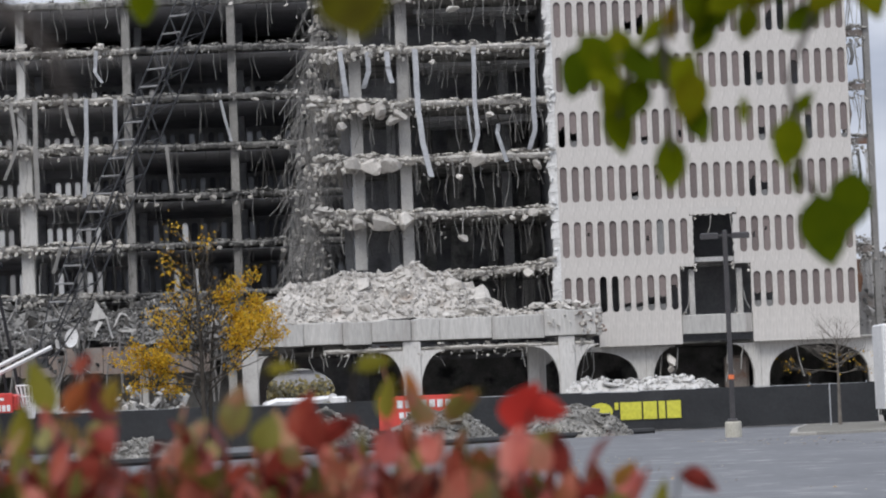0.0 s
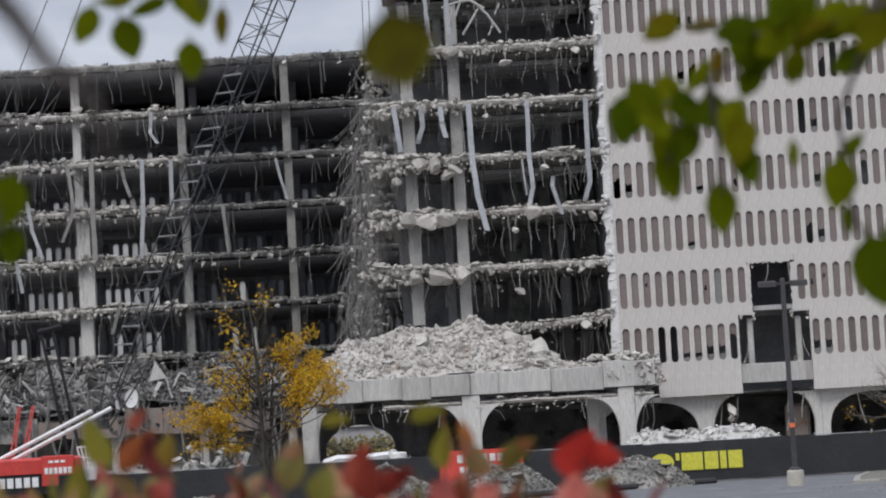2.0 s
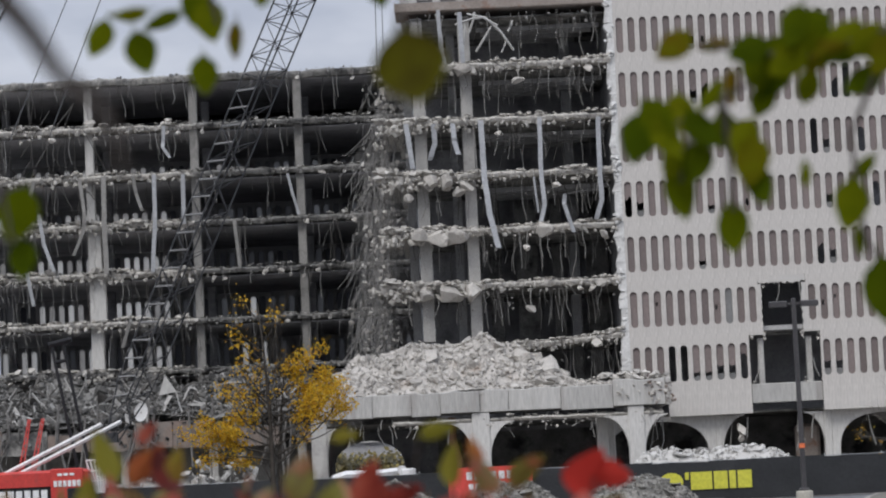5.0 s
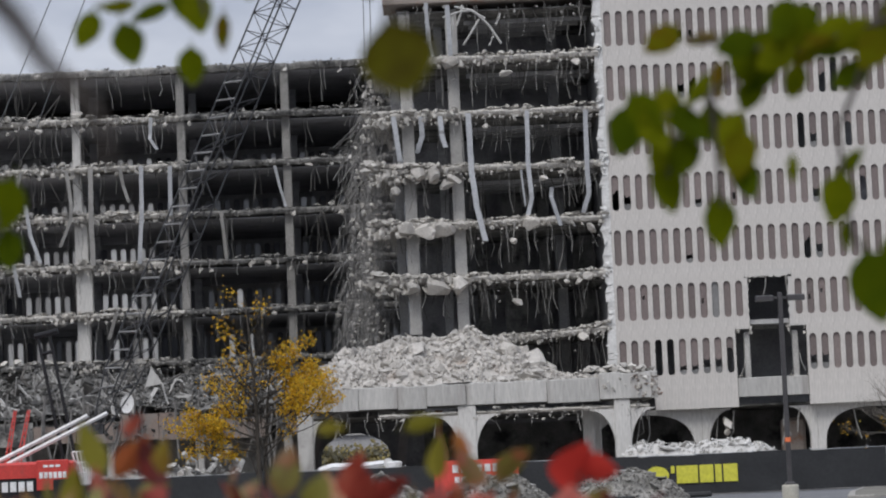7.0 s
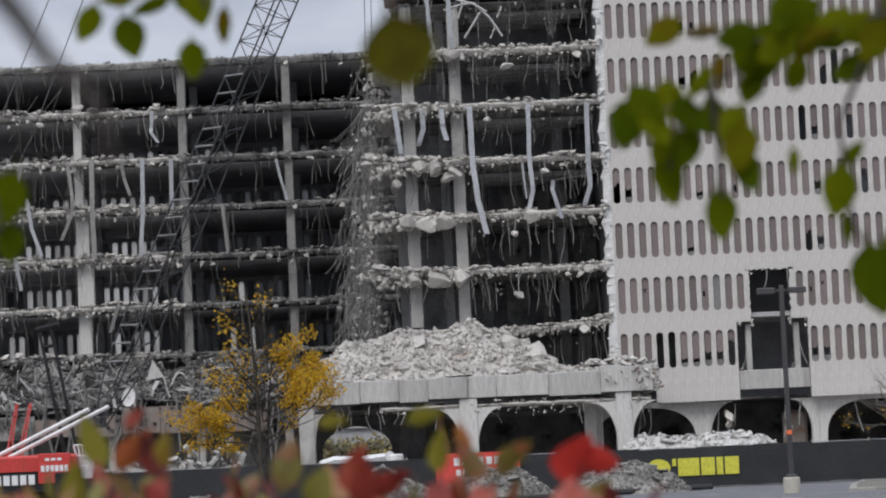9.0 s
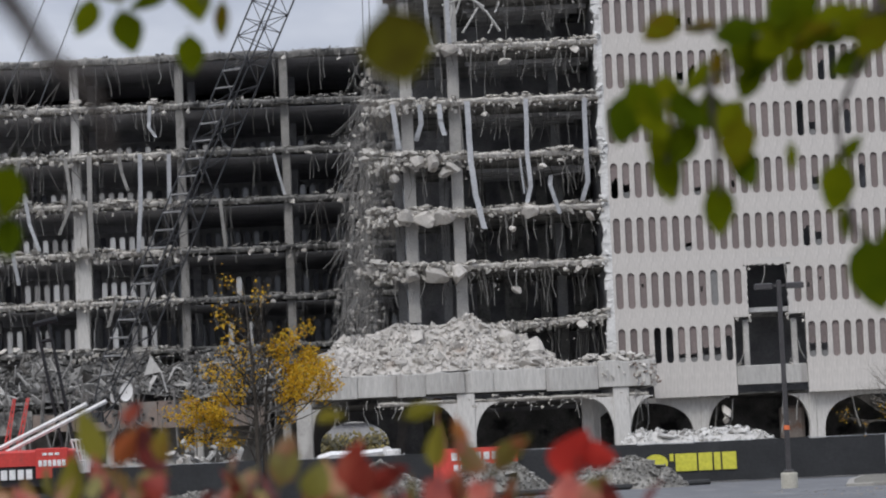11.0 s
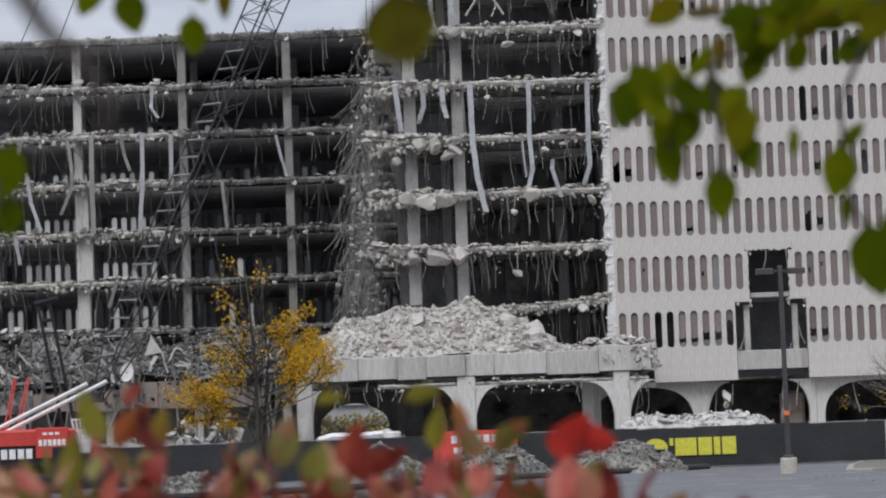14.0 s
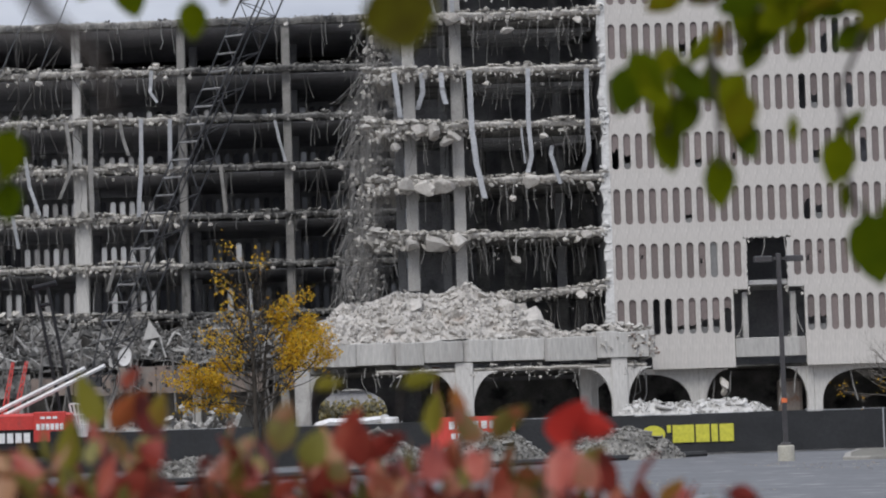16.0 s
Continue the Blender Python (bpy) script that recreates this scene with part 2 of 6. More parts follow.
    "orange": surface("orange_band", (0.75, 0.16, 0.05), (0.8, 0.2, 0.07), 0.6, 2, 9, 0.0),
    "bark": surface("dark_brown_bark", (0.032, 0.027, 0.022), (0.065, 0.055, 0.045), 0.95, 3.0, 20, 0.6, 0.03),
    "pale_bark": surface("pale_brown_bark", (0.13, 0.115, 0.10), (0.21, 0.19, 0.165), 0.95, 3.0, 20, 0.4, 0.02),
    "twig": surface("brown_twig", (0.03, 0.024, 0.02), (0.06, 0.046, 0.036), 0.8, 9.0, 40, 0.2, 0.002),
    "rubber": surface("black_rubber", (0.02, 0.02, 0.02), (0.035, 0.035, 0.035), 0.8, 3, 20, 0.2, 0.01),
    "glass_dark": surface("dark_cab_glass", (0.02, 0.022, 0.025), (0.03, 0.032, 0.035), 0.12, 1, 6, 0.0),
    "yellow_leaf": leafy("yellow_autumn_leaf", [(0.0, (0.33, 0.17, 0.012)), (0.4, (0.56, 0.32, 0.016)),
                                                (0.75, (0.66, 0.42, 0.03)), (1.0, (0.36, 0.29, 0.05))], island=True),
    "far_leaf": leafy("far_foliage", [(0.0, (0.13, 0.13, 0.10)), (0.5, (0.22, 0.20, 0.13)), (1.0, (0.36, 0.29, 0.10))],
                      island=True),
    "bush_leaf": leafy("red_autumn_leaf", BUSH, 0.42, blotch=0.75, gloss=0.55),
    # Inner leaves: same colours halved, standing for the shade inside the shrub
    "bush_leaf_shaded": leafy("shaded_red_leaf_mass", [(p, tuple(0.5 * q for q in c)) for p, c in BUSH], 0.7, island=True, blotch=0.5),
    "turning_leaf": leafy("turning_green_brown_leaf", [(0.0, (0.10, 0.10, 0.02)), (0.35, (0.20, 0.18, 0.03)), (0.6, (0.30, 0.15, 0.05)),
                                                      (0.8, (0.36, 0.17, 0.08)), (1.0, (0.26, 0.23, 0.05))], 0.45, gloss=0.5),
    "red_leaf": leafy("bright_red_leaf", [(0.0, (0.50, 0.035, 0.025)), (1.0, (0.58, 0.06, 0.045))]),
    "island_fill": surface("dull_island_soil", (0.12, 0.115, 0.10), (0.19, 0.18, 0.15), 0.95, 0.6, 6, 0.5, 0.03),
    "litter": leafy("pale_leaf_litter", [(0.0, (0.25, 0.22, 0.17)), (0.6, (0.42, 0.39, 0.33)), (1.0, (0.5, 0.3, 0.1))], 0.9, island=True, through=0.0),
    "yellow_green_leaf": leafy("yellow_green_leaf", [(0.0, (0.19, 0.18, 0.02)), (0.6, (0.25, 0.21, 0.03)), (1.0, (0.36, 0.10, 0.035))]),
    "green_leaf": leafy("olive_green_leaf", [(0.0, (0.045, 0.068, 0.002)), (0.45, (0.088, 0.108, 0.002)),
                                             (0.72, (0.13, 0.142, 0.004)), (0.93, (0.11, 0.10, 0.004)), (1.0, (0.12, 0.075, 0.006))], 0.9, through=0.5, blotch=0.55, gloss=0.04),
    "round_leaf": leafy("bronze_green_leaf", [(0.0, (0.03, 0.022, 0.002)), (0.45, (0.062, 0.055, 0.003)), (0.8, (0.10, 0.10, 0.004)), (1.0, (0.13, 0.14, 0.015))], through=0.35, blotch=1.3, gloss=0.05),
}

# ---- mesh tools ----
class Soup:
    """Collects verts and faces of one mesh."""
    def __init__(self):
        self.v, self.f = [], []

    def add(self, verts, faces):
        k = len(self.v)
        self.v.extend(verts)
        self.f.extend([tuple(i + k for i in f) for f in faces])
        return self

    def box(self, x0, x1, y0, y1, z0, z1, m=None, taper=0.0):
        vs = [(x0, y0, z0), (x1, y0, z0), (x1, y1, z0), (x0, y1, z0),
              (x0 + taper, y0 + taper, z1), (x1 - taper, y0 + taper, z1), (x1 - taper, y1 - taper, z1), (x0 + taper, y1 - taper, z1)]
        if m is not None:
            vs = [tuple(m @ Vector(v)) for v in vs]
        return self.add(vs, [(0, 3, 2, 1), (4, 5, 6, 7), (0, 1, 5, 4), (1, 2, 6, 5), (2, 3, 7, 6), (3, 0, 4, 7)])

    def bevel_box(self, x0, x1, y0, y1, z0, z1, b=0.03, m=None):
        """A box whose four upright edges and top rim are chamfered."""
        ring = [(x0 + b, y0), (x1 - b, y0), (x1, y0 + b), (x1, y1 - b), (x1 - b, y1), (x0 + b, y1), (x0, y1 - b), (x0, y0 + b)]
        cx, cy = (x0 + x1) / 2, (y0 + y1) / 2
        inner = [(cx + (x - cx) * (1 - 2 * b / max(x1 - x0, 1e-6)), cy + (y - cy) * (1 - 2 * b / max(y1 - y0, 1e-6))) for x, y in ring]
        vs = [(x, y, z0) for x, y in ring] + [(x, y, z1 - b) for x, y in ring] + [(x, y, z1) for x, y in inner]
        if m is not None:
            vs = [tuple(m @ Vector(v)) for v in vs]
        fs = [tuple(range(7, -1, -1)), tuple(range(16, 24))]
        for i in range(8):
            j = (i + 1) % 8
            fs += [(i, j, 8 + j, 8 + i), (8 + i, 8 + j, 16 + j, 16 + i)]
        return self.add(vs, fs)

    def tube(self, pts, r, n=4, r_end=None):
        pts = [Vector(p) for p in pts]
        rings = []
        for i, p in enumerate(pts):
            d = (pts[min(i + 1, len(pts) - 1)] - pts[max(i - 1, 0)])
            d = d.normalized() if d.length > 1e-9 else Vector((0, 0, 1))
            u = d.cross(Vector((0, 0, 1)) if abs(d.z) < 0.9 else Vector((1, 0, 0))).normalized()
            w = d.cross(u)
            rr = r if r_end is None else r + (r_end - r) * i / max(1, len(pts) - 1)
            rings.append([tuple(p + u * (rr * math.cos(2 * math.pi * k / n)) + w * (rr * math.sin(2 * math.pi * k / n))) for k in range(n)])
        vs = [v for ring in rings for v in ring]
        fs = []
        for i in range(len(pts) - 1):
            for k in range(n):
                a, b = i * n + k, i * n + (k + 1) % n
                fs.append((a, b, b + n, a + n))
        fs += [tuple(range(n - 1, -1, -1)), tuple(range((len(pts) - 1) * n, len(pts) * n))]
        return self.add(vs, fs)

    def ribbon(self, pts, width, thick=0.02, side=(1, 0, 0)):
        """A flat bent strip with thickness."""
        s = Vector(side).normalized() * (width / 2)
        vs, fs = [], []
        for p in pts:
            p = Vector(p)
            for a, b in ((-1, 0), (1, 0), (1, 1), (-1, 1)):
                vs.append((p.x + s.x * a, p.y + s.y * a + thick * b, p.z + s.z * a))
        for i in range(len(pts) - 1):
            for k in range(4):
                a, b = 4 * i + k, 4 * i + (k + 1) % 4
                fs.append((a, b, b + 4, a + 4))
        fs += [(3, 2, 1, 0), tuple(range(4 * len(pts) - 4, 4 * len(pts)))]
        return self.add(vs, fs)

    def chunk(self, rng, p, size, flat=1.0):
        vs, fs = rng.choice(CHUNKS)
        q = Euler((rng.uniform(0, 6.3), rng.uniform(0, 6.3), rng.uniform(0, 6.3))).to_matrix()
        return self.add([(p[0] + w.x, p[1] + w.y, p[2] + w.z * flat) for w in (q @ Vector(v) * size for v in vs)], fs)

    def mesh(self, name, smooth=False):
        me = bpy.data.meshes.new(name)
        me.from_pydata(self.v, [], self.f)
        if smooth:
            me.shade_smooth()
        return me


def make_chunk(rng):
    bm = bmesh.new()
    sx, sy, sz = rng.uniform(0.7, 1.2), rng.uniform(0.55, 1.0), rng.uniform(0.35, 0.8)
    for _ in range(13):
        bm.verts.new((rng.uniform(-0.5, 0.5) * sx, rng.uniform(-0.5, 0.5) * sy, rng.uniform(-0.5, 0.5) * sz))
    bmesh.ops.convex_hull(bm, input=bm.verts)
    for v in [v for v in bm.verts if not v.link_faces]:
        bm.verts.remove(v)
    bm.verts.index_update()
    out = ([tuple(v.co) for v in bm.verts], [tuple(v.index for v in f.verts) for f in bm.faces])
    bm.free()
    return out


CHUNKS = [make_chunk(random.Random(900 + i)) for i in range(16)]
ORIGIN = {}


def thing(name, at, label, category, group="", kind=""):
    ob = new(name)
    ob.location = at
    ORIGIN[ob.name] = Vector(at)
    ob.empty_display_size = 0.3
    return tagged(ob, label, category, group, kind)


def place(name, me, material, parent, m=None, label=""):
    """Links mesh data as one part under a thing or part; m is its pose in the world."""
    if not me.materials:
        me.materials.append(material)
    ob = new(name, me)
    if m is not None:
        ob.matrix_basis = m
    if parent is not None:
        ob.parent = parent
        if parent.name in ORIGIN:
            ob.matrix_parent_inverse = Matrix.Translation(-ORIGIN[parent.name])
        elif parent.type == "MESH":
            ob.matrix_parent_inverse = parent.matrix_basis.inverted()
    if label:
        ob["label"] = label
    return ob


def part(name, soup, material, parent, label="", smooth=False):
    return place(name, soup.mesh(name, smooth), material, parent, None, label)


def solo(name, soup, material, label, category, group="", kind="", smooth=False):
    """A thing of one single mesh, with its origin at its lowest middle."""
    vs = np.array(soup.v)
    at = Vector(((vs[:, 0].min() + vs[:, 0].max()) / 2, (vs[:, 1].min() + vs[:, 1].max()) / 2, vs[:, 2].min()))
    soup.v = [(x - at.x, y - at.y, z - at.z) for x, y, z in soup.v]
    me = soup.mesh(name, smooth)
    me.materials.append(material)
    ob = new(name, me)
    ob.location = at
    return tagged(ob, label, category, group, kind)


def wave(x, seed, scale=1.0):
    return noise.noise(Vector((x * scale, seed * 7.31, 0.37)))


# ---- ground ----
g = Soup().add([(-2500, -300, 0), (2500, -300, 0), (2500, 4000, 0), (-2500, 4000, 0)], [(0, 1, 2, 3)])
tagged(part("ground", g, M["asphalt"], None), "grey worn asphalt of an empty parking lot", "ground", kind="structure")
g = Soup().box(-60, 60, 133.6, 215, -0.3, 0.03)
tagged(part("site_ground", g, M["dirt"], None), "dusty dirt ground of the demolition site", "ground", kind="structure")

PITCH, FLOOR0, STOREY = 0.781, 7.24, 3.66
LEVELS = [FLOOR0 + STOREY * k for k in range(1, 8)]      # 10.9 ... 32.86
FRONT, WING = 165.0, 186.0

# ---- the standing block with its slotted facade ----
block = thing("office_block", (20.8, FRONT + 6, 0), "pale precast concrete office block with rounded window slots, half torn down", "building")
SLOT_W, SLOT_H = 0.47, 2.38
X0 = 11.08


def capsule(hw, z0, z1, n=7):
    pts = []
    for i in range(n + 1):
        a = math.pi + math.pi * i / n
        pts.append((hw * math.cos(a), z0 + hw + hw * math.sin(a)))
    for i in range(n + 1):
        a = math.pi * i / n
        pts.append((hw * math.cos(a), z1 - hw + hw * math.sin(a)))
    return pts


def slot_panel(below, above):
    """One facade module with its rounded slot cut through; z = 0 is the slot's foot."""
    s, w, d = Soup(), PITCH / 2 - 0.0004, 0.32
    hole = capsule(SLOT_W / 2, 0.0, SLOT_H)
    n = len(hole) // 2
    zb, zt = -below, SLOT_H + above
    mid = n // 2
    low, high = hole[mid], hole[n + mid]
    right = hole[mid: n + mid + 1]
    left = hole[n + mid:] + hole[: mid + 1]
    for y, flip in ((0.0, False), (d, True)):
        a = [(low[0], y, zb), (w, y, zb), (w, y, zt), (high[0], y, zt)] + [(x, y, z) for x, z in reversed(right)]
        b = [(high[0], y, zt), (-w, y, zt), (-w, y, zb), (low[0], y, zb)] + [(x, y, z) for x, z in reversed(left)]
        for poly in (a, b):
            s.add(poly, [tuple(range(len(poly)))[::-1 if flip else 1]])
    k = len(hole)
    s.add([(x, 0, z) for x, z in hole] + [(x, d, z) for x, z in hole],
          [(i, i + k, (i + 1) % k + k, (i + 1) % k) for i in range(k)])
    s.add([(-w, 0, zb), (w, 0, zb), (w, d, zb), (-w, d, zb), (-w, 0, zt), (w, 0, zt), (w, d, zt), (-w, d, zt)],
          [(0, 3, 2, 1), (4, 5, 6, 7), (0, 4, 7, 3), (1, 2, 6, 5)])
    # tapering nib at the foot of each fin, where it dies into the spandrel
    for sx in (-1, 1):
        e = sx * w
        i = sx * (w - 0.12)
        s.add([(i, -0.014, -0.08), (e, -0.014, -0.08), (e, -0.003, -0.34), (i, -0.003, -0.2), (i, 0, -0.08), (e, 0, -0.08)],
              [(0, 1, 2, 3) if sx > 0 else (3, 2, 1, 0), (0, 4, 5, 1) if sx > 0 else (1, 5, 4, 0)])
    return s.mesh("precast_panel")


def pane_mesh(z0, z1, jag=None, seed=0):
    hole = capsule(SLOT_W / 2 + 0.02, -0.02, SLOT_H + 0.02)
    rng = random.Random(seed)
    if jag == "top":
        pts = [(x, max(z, z0)) for x, z in hole]
        pts = [(x, z + (rng.uniform(-0.12, 0.2) if z <= z0 else 0)) for x, z in pts]
    elif jag == "bottom":
        pts = [(x, min(z, z1)) for x, z in hole]
        pts = [(x, z + (rng.uniform(-0.2, 0.12) if z >= z1 else 0)) for x, z in pts]
    else:
        pts = hole
    k = len(pts)
    s = Soup().add([(x, 0, z) for x, z in pts] + [(x, 0.02, z) for x, z in pts],
                   [tuple(range(k)), tuple(range(2 * k - 1, k - 1, -1))])
    return s.mesh("window_pane")


PANEL_MID, PANEL_LOW, PANEL_TOP = slot_panel(0.62, 0.66), slot_panel(2.26, 0.66), slot_panel(0.62, 1.47)
PANE_FULL = pane_mesh(0, SLOT_H)
PANE_TOPS = [pane_mesh(0.55 + 0.35 * i, SLOT_H, "top", i) for i in range(4)]
PANE_FOOT = [pane_mesh(0, 0.9 + 0.4 * i, "bottom", 20 + i) for i in range(2)]
PANE_GREY = PANE_FULL.copy()


def holed_pane(cz, size, seed):
    """A pane with a small ragged hole knocked through it."""
    rng = random.Random(seed)
    outer = capsule(SLOT_W / 2 + 0.02, -0.02, SLOT_H + 0.02)
    k = len(outer)
    mid_x = rng.uniform(-0.05, 0.05)
    hole = []
    for x, z in outer:
        a = math.atan2((z - cz) * 0.35, x - mid_x)
        r = size * rng.uniform(0.55, 1.1)
        hole.append((mid_x + min(1.0, 0.2 / size) * r * math.cos(a) * 0.8, cz + r * math.sin(a)))
    return Soup().add([(x, 0, z) for x, z in outer] + [(x, 0, z) for x, z in hole],
                      [(i, (i + 1) % k, k + (i + 1) % k, k + i) for i in range(k)]).mesh("window_pane")


PANE_HOLED = [holed_pane(1.15, 0.22, 1), holed_pane(0.7, 0.3, 2), holed_pane(1.5, 0.16, 3)]
rng = random.Random(11)
broken = {(6, 6): 1, (5, 7): 2, (5, 6): 1, (5, 18): 2, (5, 19): -1, (4, 16): -1, (4, 17): 1, (4, 20): 3, (3, 0): 2, (3, 1): 1, (3, 7): 0,
          (3, 17): 1, (3, 21): 3, (3, 24): 0, (2, 16): 2, (2, 17): 1, (1, 2): 12, (1, 8): -2, (1, 7): 10, (1, 16): 10, (1, 17): 12, (2, 8): 12, (3, 10): 11, (4, 3): 12, (6, 7): 11, (6, 19): 10, (0, 3): -1,
          (0, 4): -1, (0, 7): 1, (0, 8): 1, (0, 9): 3, (0, 15): 2, (0, 16): 1, (0, 17): 1, (0, 6): 0, (0, 5): 0, (2, 6): 0}
for k in range(7):
    for c in range(25):
        x = X0 + PITCH * (c + 0.5)
        if k == 1 and 19.95 < x < 22.5 or k == 0 and 19.0 < x < 23.6:
            continue
        if k == 0 and x < 13.4:
            me = PANEL_MID
        else:
            me = PANEL_LOW if k == 0 else PANEL_TOP if k == 6 else PANEL_MID
        z = 7.46 + STOREY * k
        place("precast_panel", me, M["precast"], block, Matrix.Translation((x, FRONT, z)))
        state = broken.get((k, c))
        at = Matrix.Translation((x, FRONT + 0.17, z))
        if state is None:
            place("window_pane", PANE_FULL, M["pane"], block, at)
        elif state == -2:
            place("window_pane", PANE_GREY, M["pane_grey"], block, at, "grey replacement window pane")
        elif state >= 10:
            place("window_pane", PANE_HOLED[state - 10], M["pane"], block, at, "window pane with a small ragged hole")
        elif state >= 0:
            place("window_pane", PANE_TOPS[state], M["pane"], block, at, "broken window pane with its lower part missing")
            if state < 2:
                place("window_pane", PANE_FOOT[state % 2].copy(), M["pane_grey"], block,
                      Matrix.Translation((x, FRONT + 0.24, z)) @ Matrix.Diagonal((0.9, 1, 0.35, 1)), "torn pale blind behind a broken pane")

# roof edge, side wall and the torn left edge of the facade
s = Soup().box(X0, X0 + 25 * PITCH, FRONT - 0.05, FRONT + 0.5, 33.31, 33.47)
part("coping", s, M["precast"], block)
s = Soup().box(X0 + 25 * PITCH - 0.3, X0 + 25 * PITCH, FRONT + 0.33, FRONT + 1.3, 5.2, 33.3)
part("side_wall", s, M["precast"], block)
for k in range(7):
    rng = random.Random(40 + k)
    s = Soup()
    zb = 7.4 + STOREY * k
    cuts = sorted([0.0, 1.0] + [rng.random() for _ in range(9)])
    rim = [(X0 - 0.58 + 0.24 * wave(zb + STOREY * c, 83, 1.1) + rng.uniform(-0.12, 0.16), zb + STOREY * c) for c in cuts]
    for (xa, za), (xb, zc) in zip(rim, rim[1:]):
        yf, yg = FRONT - 0.06 + rng.uniform(0, 0.2), FRONT - 0.06 + rng.uniform(0, 0.2)
        s.add([(xa, yf, za), (X0 - 0.005, FRONT - 0.03, za), (X0 - 0.005, FRONT - 0.03, zc), (xb, yg, zc),
               (xa, FRONT + 0.7, za), (X0 - 0.005, FRONT + 0.7, za), (X0 - 0.005, FRONT + 0.7, zc), (xb, FRONT + 0.7, zc)],
              [(0, 1, 2), (0, 2, 3), (4, 7, 6, 5), (0, 3, 7, 4), (1, 5, 6, 2), (0, 4, 5, 1), (3, 2, 6, 7)])
    for i in range(4):
        s.chunk(rng, (X0 - 0.45 + rng.uniform(-0.2, 0.4), FRONT - 0.02, zb + rng.uniform(0, STOREY)), rng.uniform(0.12, 0.4))
    for i in range(5):
        s.chunk(rng, (X0 - 0.35 + rng.uniform(-0.15, 0.3), FRONT - 0.05, zb + rng.choice([0, STOREY * 0.95]) + rng.uniform(-0.3, 0.4)), rng.uniform(0.2, 0.55))
    part("torn_edge", s, M["white_edge"], block, "white torn edge of the concrete wall")

# floors behind the facade, dark inside
for k, z in enumerate(LEVELS):
    s = Soup().box(X0 - 0.1, 30.4, FRONT + 0.5, FRONT + 17, z - 0.3, z)
    part("floor_slab", s, M["inner"], block)
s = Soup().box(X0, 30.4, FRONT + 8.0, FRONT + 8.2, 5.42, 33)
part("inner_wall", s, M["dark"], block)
# large torn opening
s = Soup().bevel_box(18.9, 23.57, FRONT + 0.08, FRONT + 0.9, 5.86, 7.1, 0.05)
part("lintel_beam", s, M["fascia"], block, "exposed stained concrete beam in the torn opening")
# Beam in the shade-dark grey, so the floor edge stays dim
s = Soup().box(19.7, 22.7, FRONT + 2.2, FRONT + 2.5, 10.35, 10.8)
part("floor_beam", s, M["shade_dark"], block)
rng = random.Random(77)
s = Soup()
n = 34
for i in range(n + 1):
    x, z = 19.68 + 3.1 * i / n, 13.6 + rng.uniform(0, 0.2)
    s.v += [(x, FRONT + 0.003, z), (x, FRONT + 0.003, 14.157), (x, FRONT + 0.3, 14.157), (x, FRONT + 0.3, z)]
s.f += [(4 * i + q, 4 * i + 4 + q, 4 * i + 4 + (q + 1) % 4, 4 * i + (q + 1) % 4) for i in range(n) for q in range(4)] + [(0, 1, 2, 3), (4 * n + 3, 4 * n + 2, 4 * n + 1, 4 * n)]
part("broken_head", s, M["precast"], block, "jagged pale concrete head of the torn opening")
for x, z, dx, dz in ((21.1, 13.7, -0.3, -1.4), (19.45, 8.4, -0.35, -1.2), (23.05, 8.6, 0.35, -1.2), (22.4, 13.6, 0.05, -0.9)):
    part("hanging_wire", Soup().tube([(x, FRONT + 0.1, z), (x + dx * 0.2, FRONT, z + dz * 0.5), (x + dx, FRONT + 0.05, z + dz)], 0.03, 4), M["wire_pale"], block)
for x in (19.5, 22.68):
    s = Soup().bevel_box(x, x + 0.38, FRONT + 0.5, FRONT + 0.85, 7.1, 10.1, 0.04)
    part("bare_post", s, M["column"], block)
rng = random.Random(5)
s = Soup()
for i in range(46):
    s.chunk(rng, (rng.choice([19.95, 22.45, 19.1, 23.5]) + rng.uniform(-0.12, 0.12), FRONT + 0.1, rng.choice([10.1, 13.7, 10.2, 7.2]) + rng.uniform(-0.25, 0.25)), rng.uniform(0.12, 0.32))
tagged(part("torn_rim", s, M["raw"], block), kind="stuff")
for xa, xb in ((19.675, 19.86), (22.52, 22.79)):
    s, n = Soup(), 16
    for j in range(n + 1):
        e, z = rng.uniform(-0.05, 0.05), 10.5 + 3.13 * j / n
        a, b = (xa, xb + e) if xa < 20 else (xa + e, xb)
        s.v += [(a, FRONT + 0.003, z), (b, FRONT + 0.003, z), (b, FRONT + 0.3, z), (a, FRONT + 0.3, z)]
    s.f += [(4 * j + q, 4 * j + (q + 1) % 4, 4 * j + 4 + (q + 1) % 4, 4 * j + 4 + q) for j in range(n) for q in range(4)] + [(3, 2, 1, 0), (4 * n, 4 * n + 1, 4 * n + 2, 4 * n + 3)]
    part("jamb", s, M["precast"], block, "ragged pale concrete side of the torn opening")
for xa, xb in ((18.9, 19.86), (22.52, 23.57)):
    part("spandrel_stub", Soup().box(xa, xb, FRONT + 0.003, FRONT + 0.3, 10.3 + 0.1 * (xa > 20), 10.497), M["precast"], block)

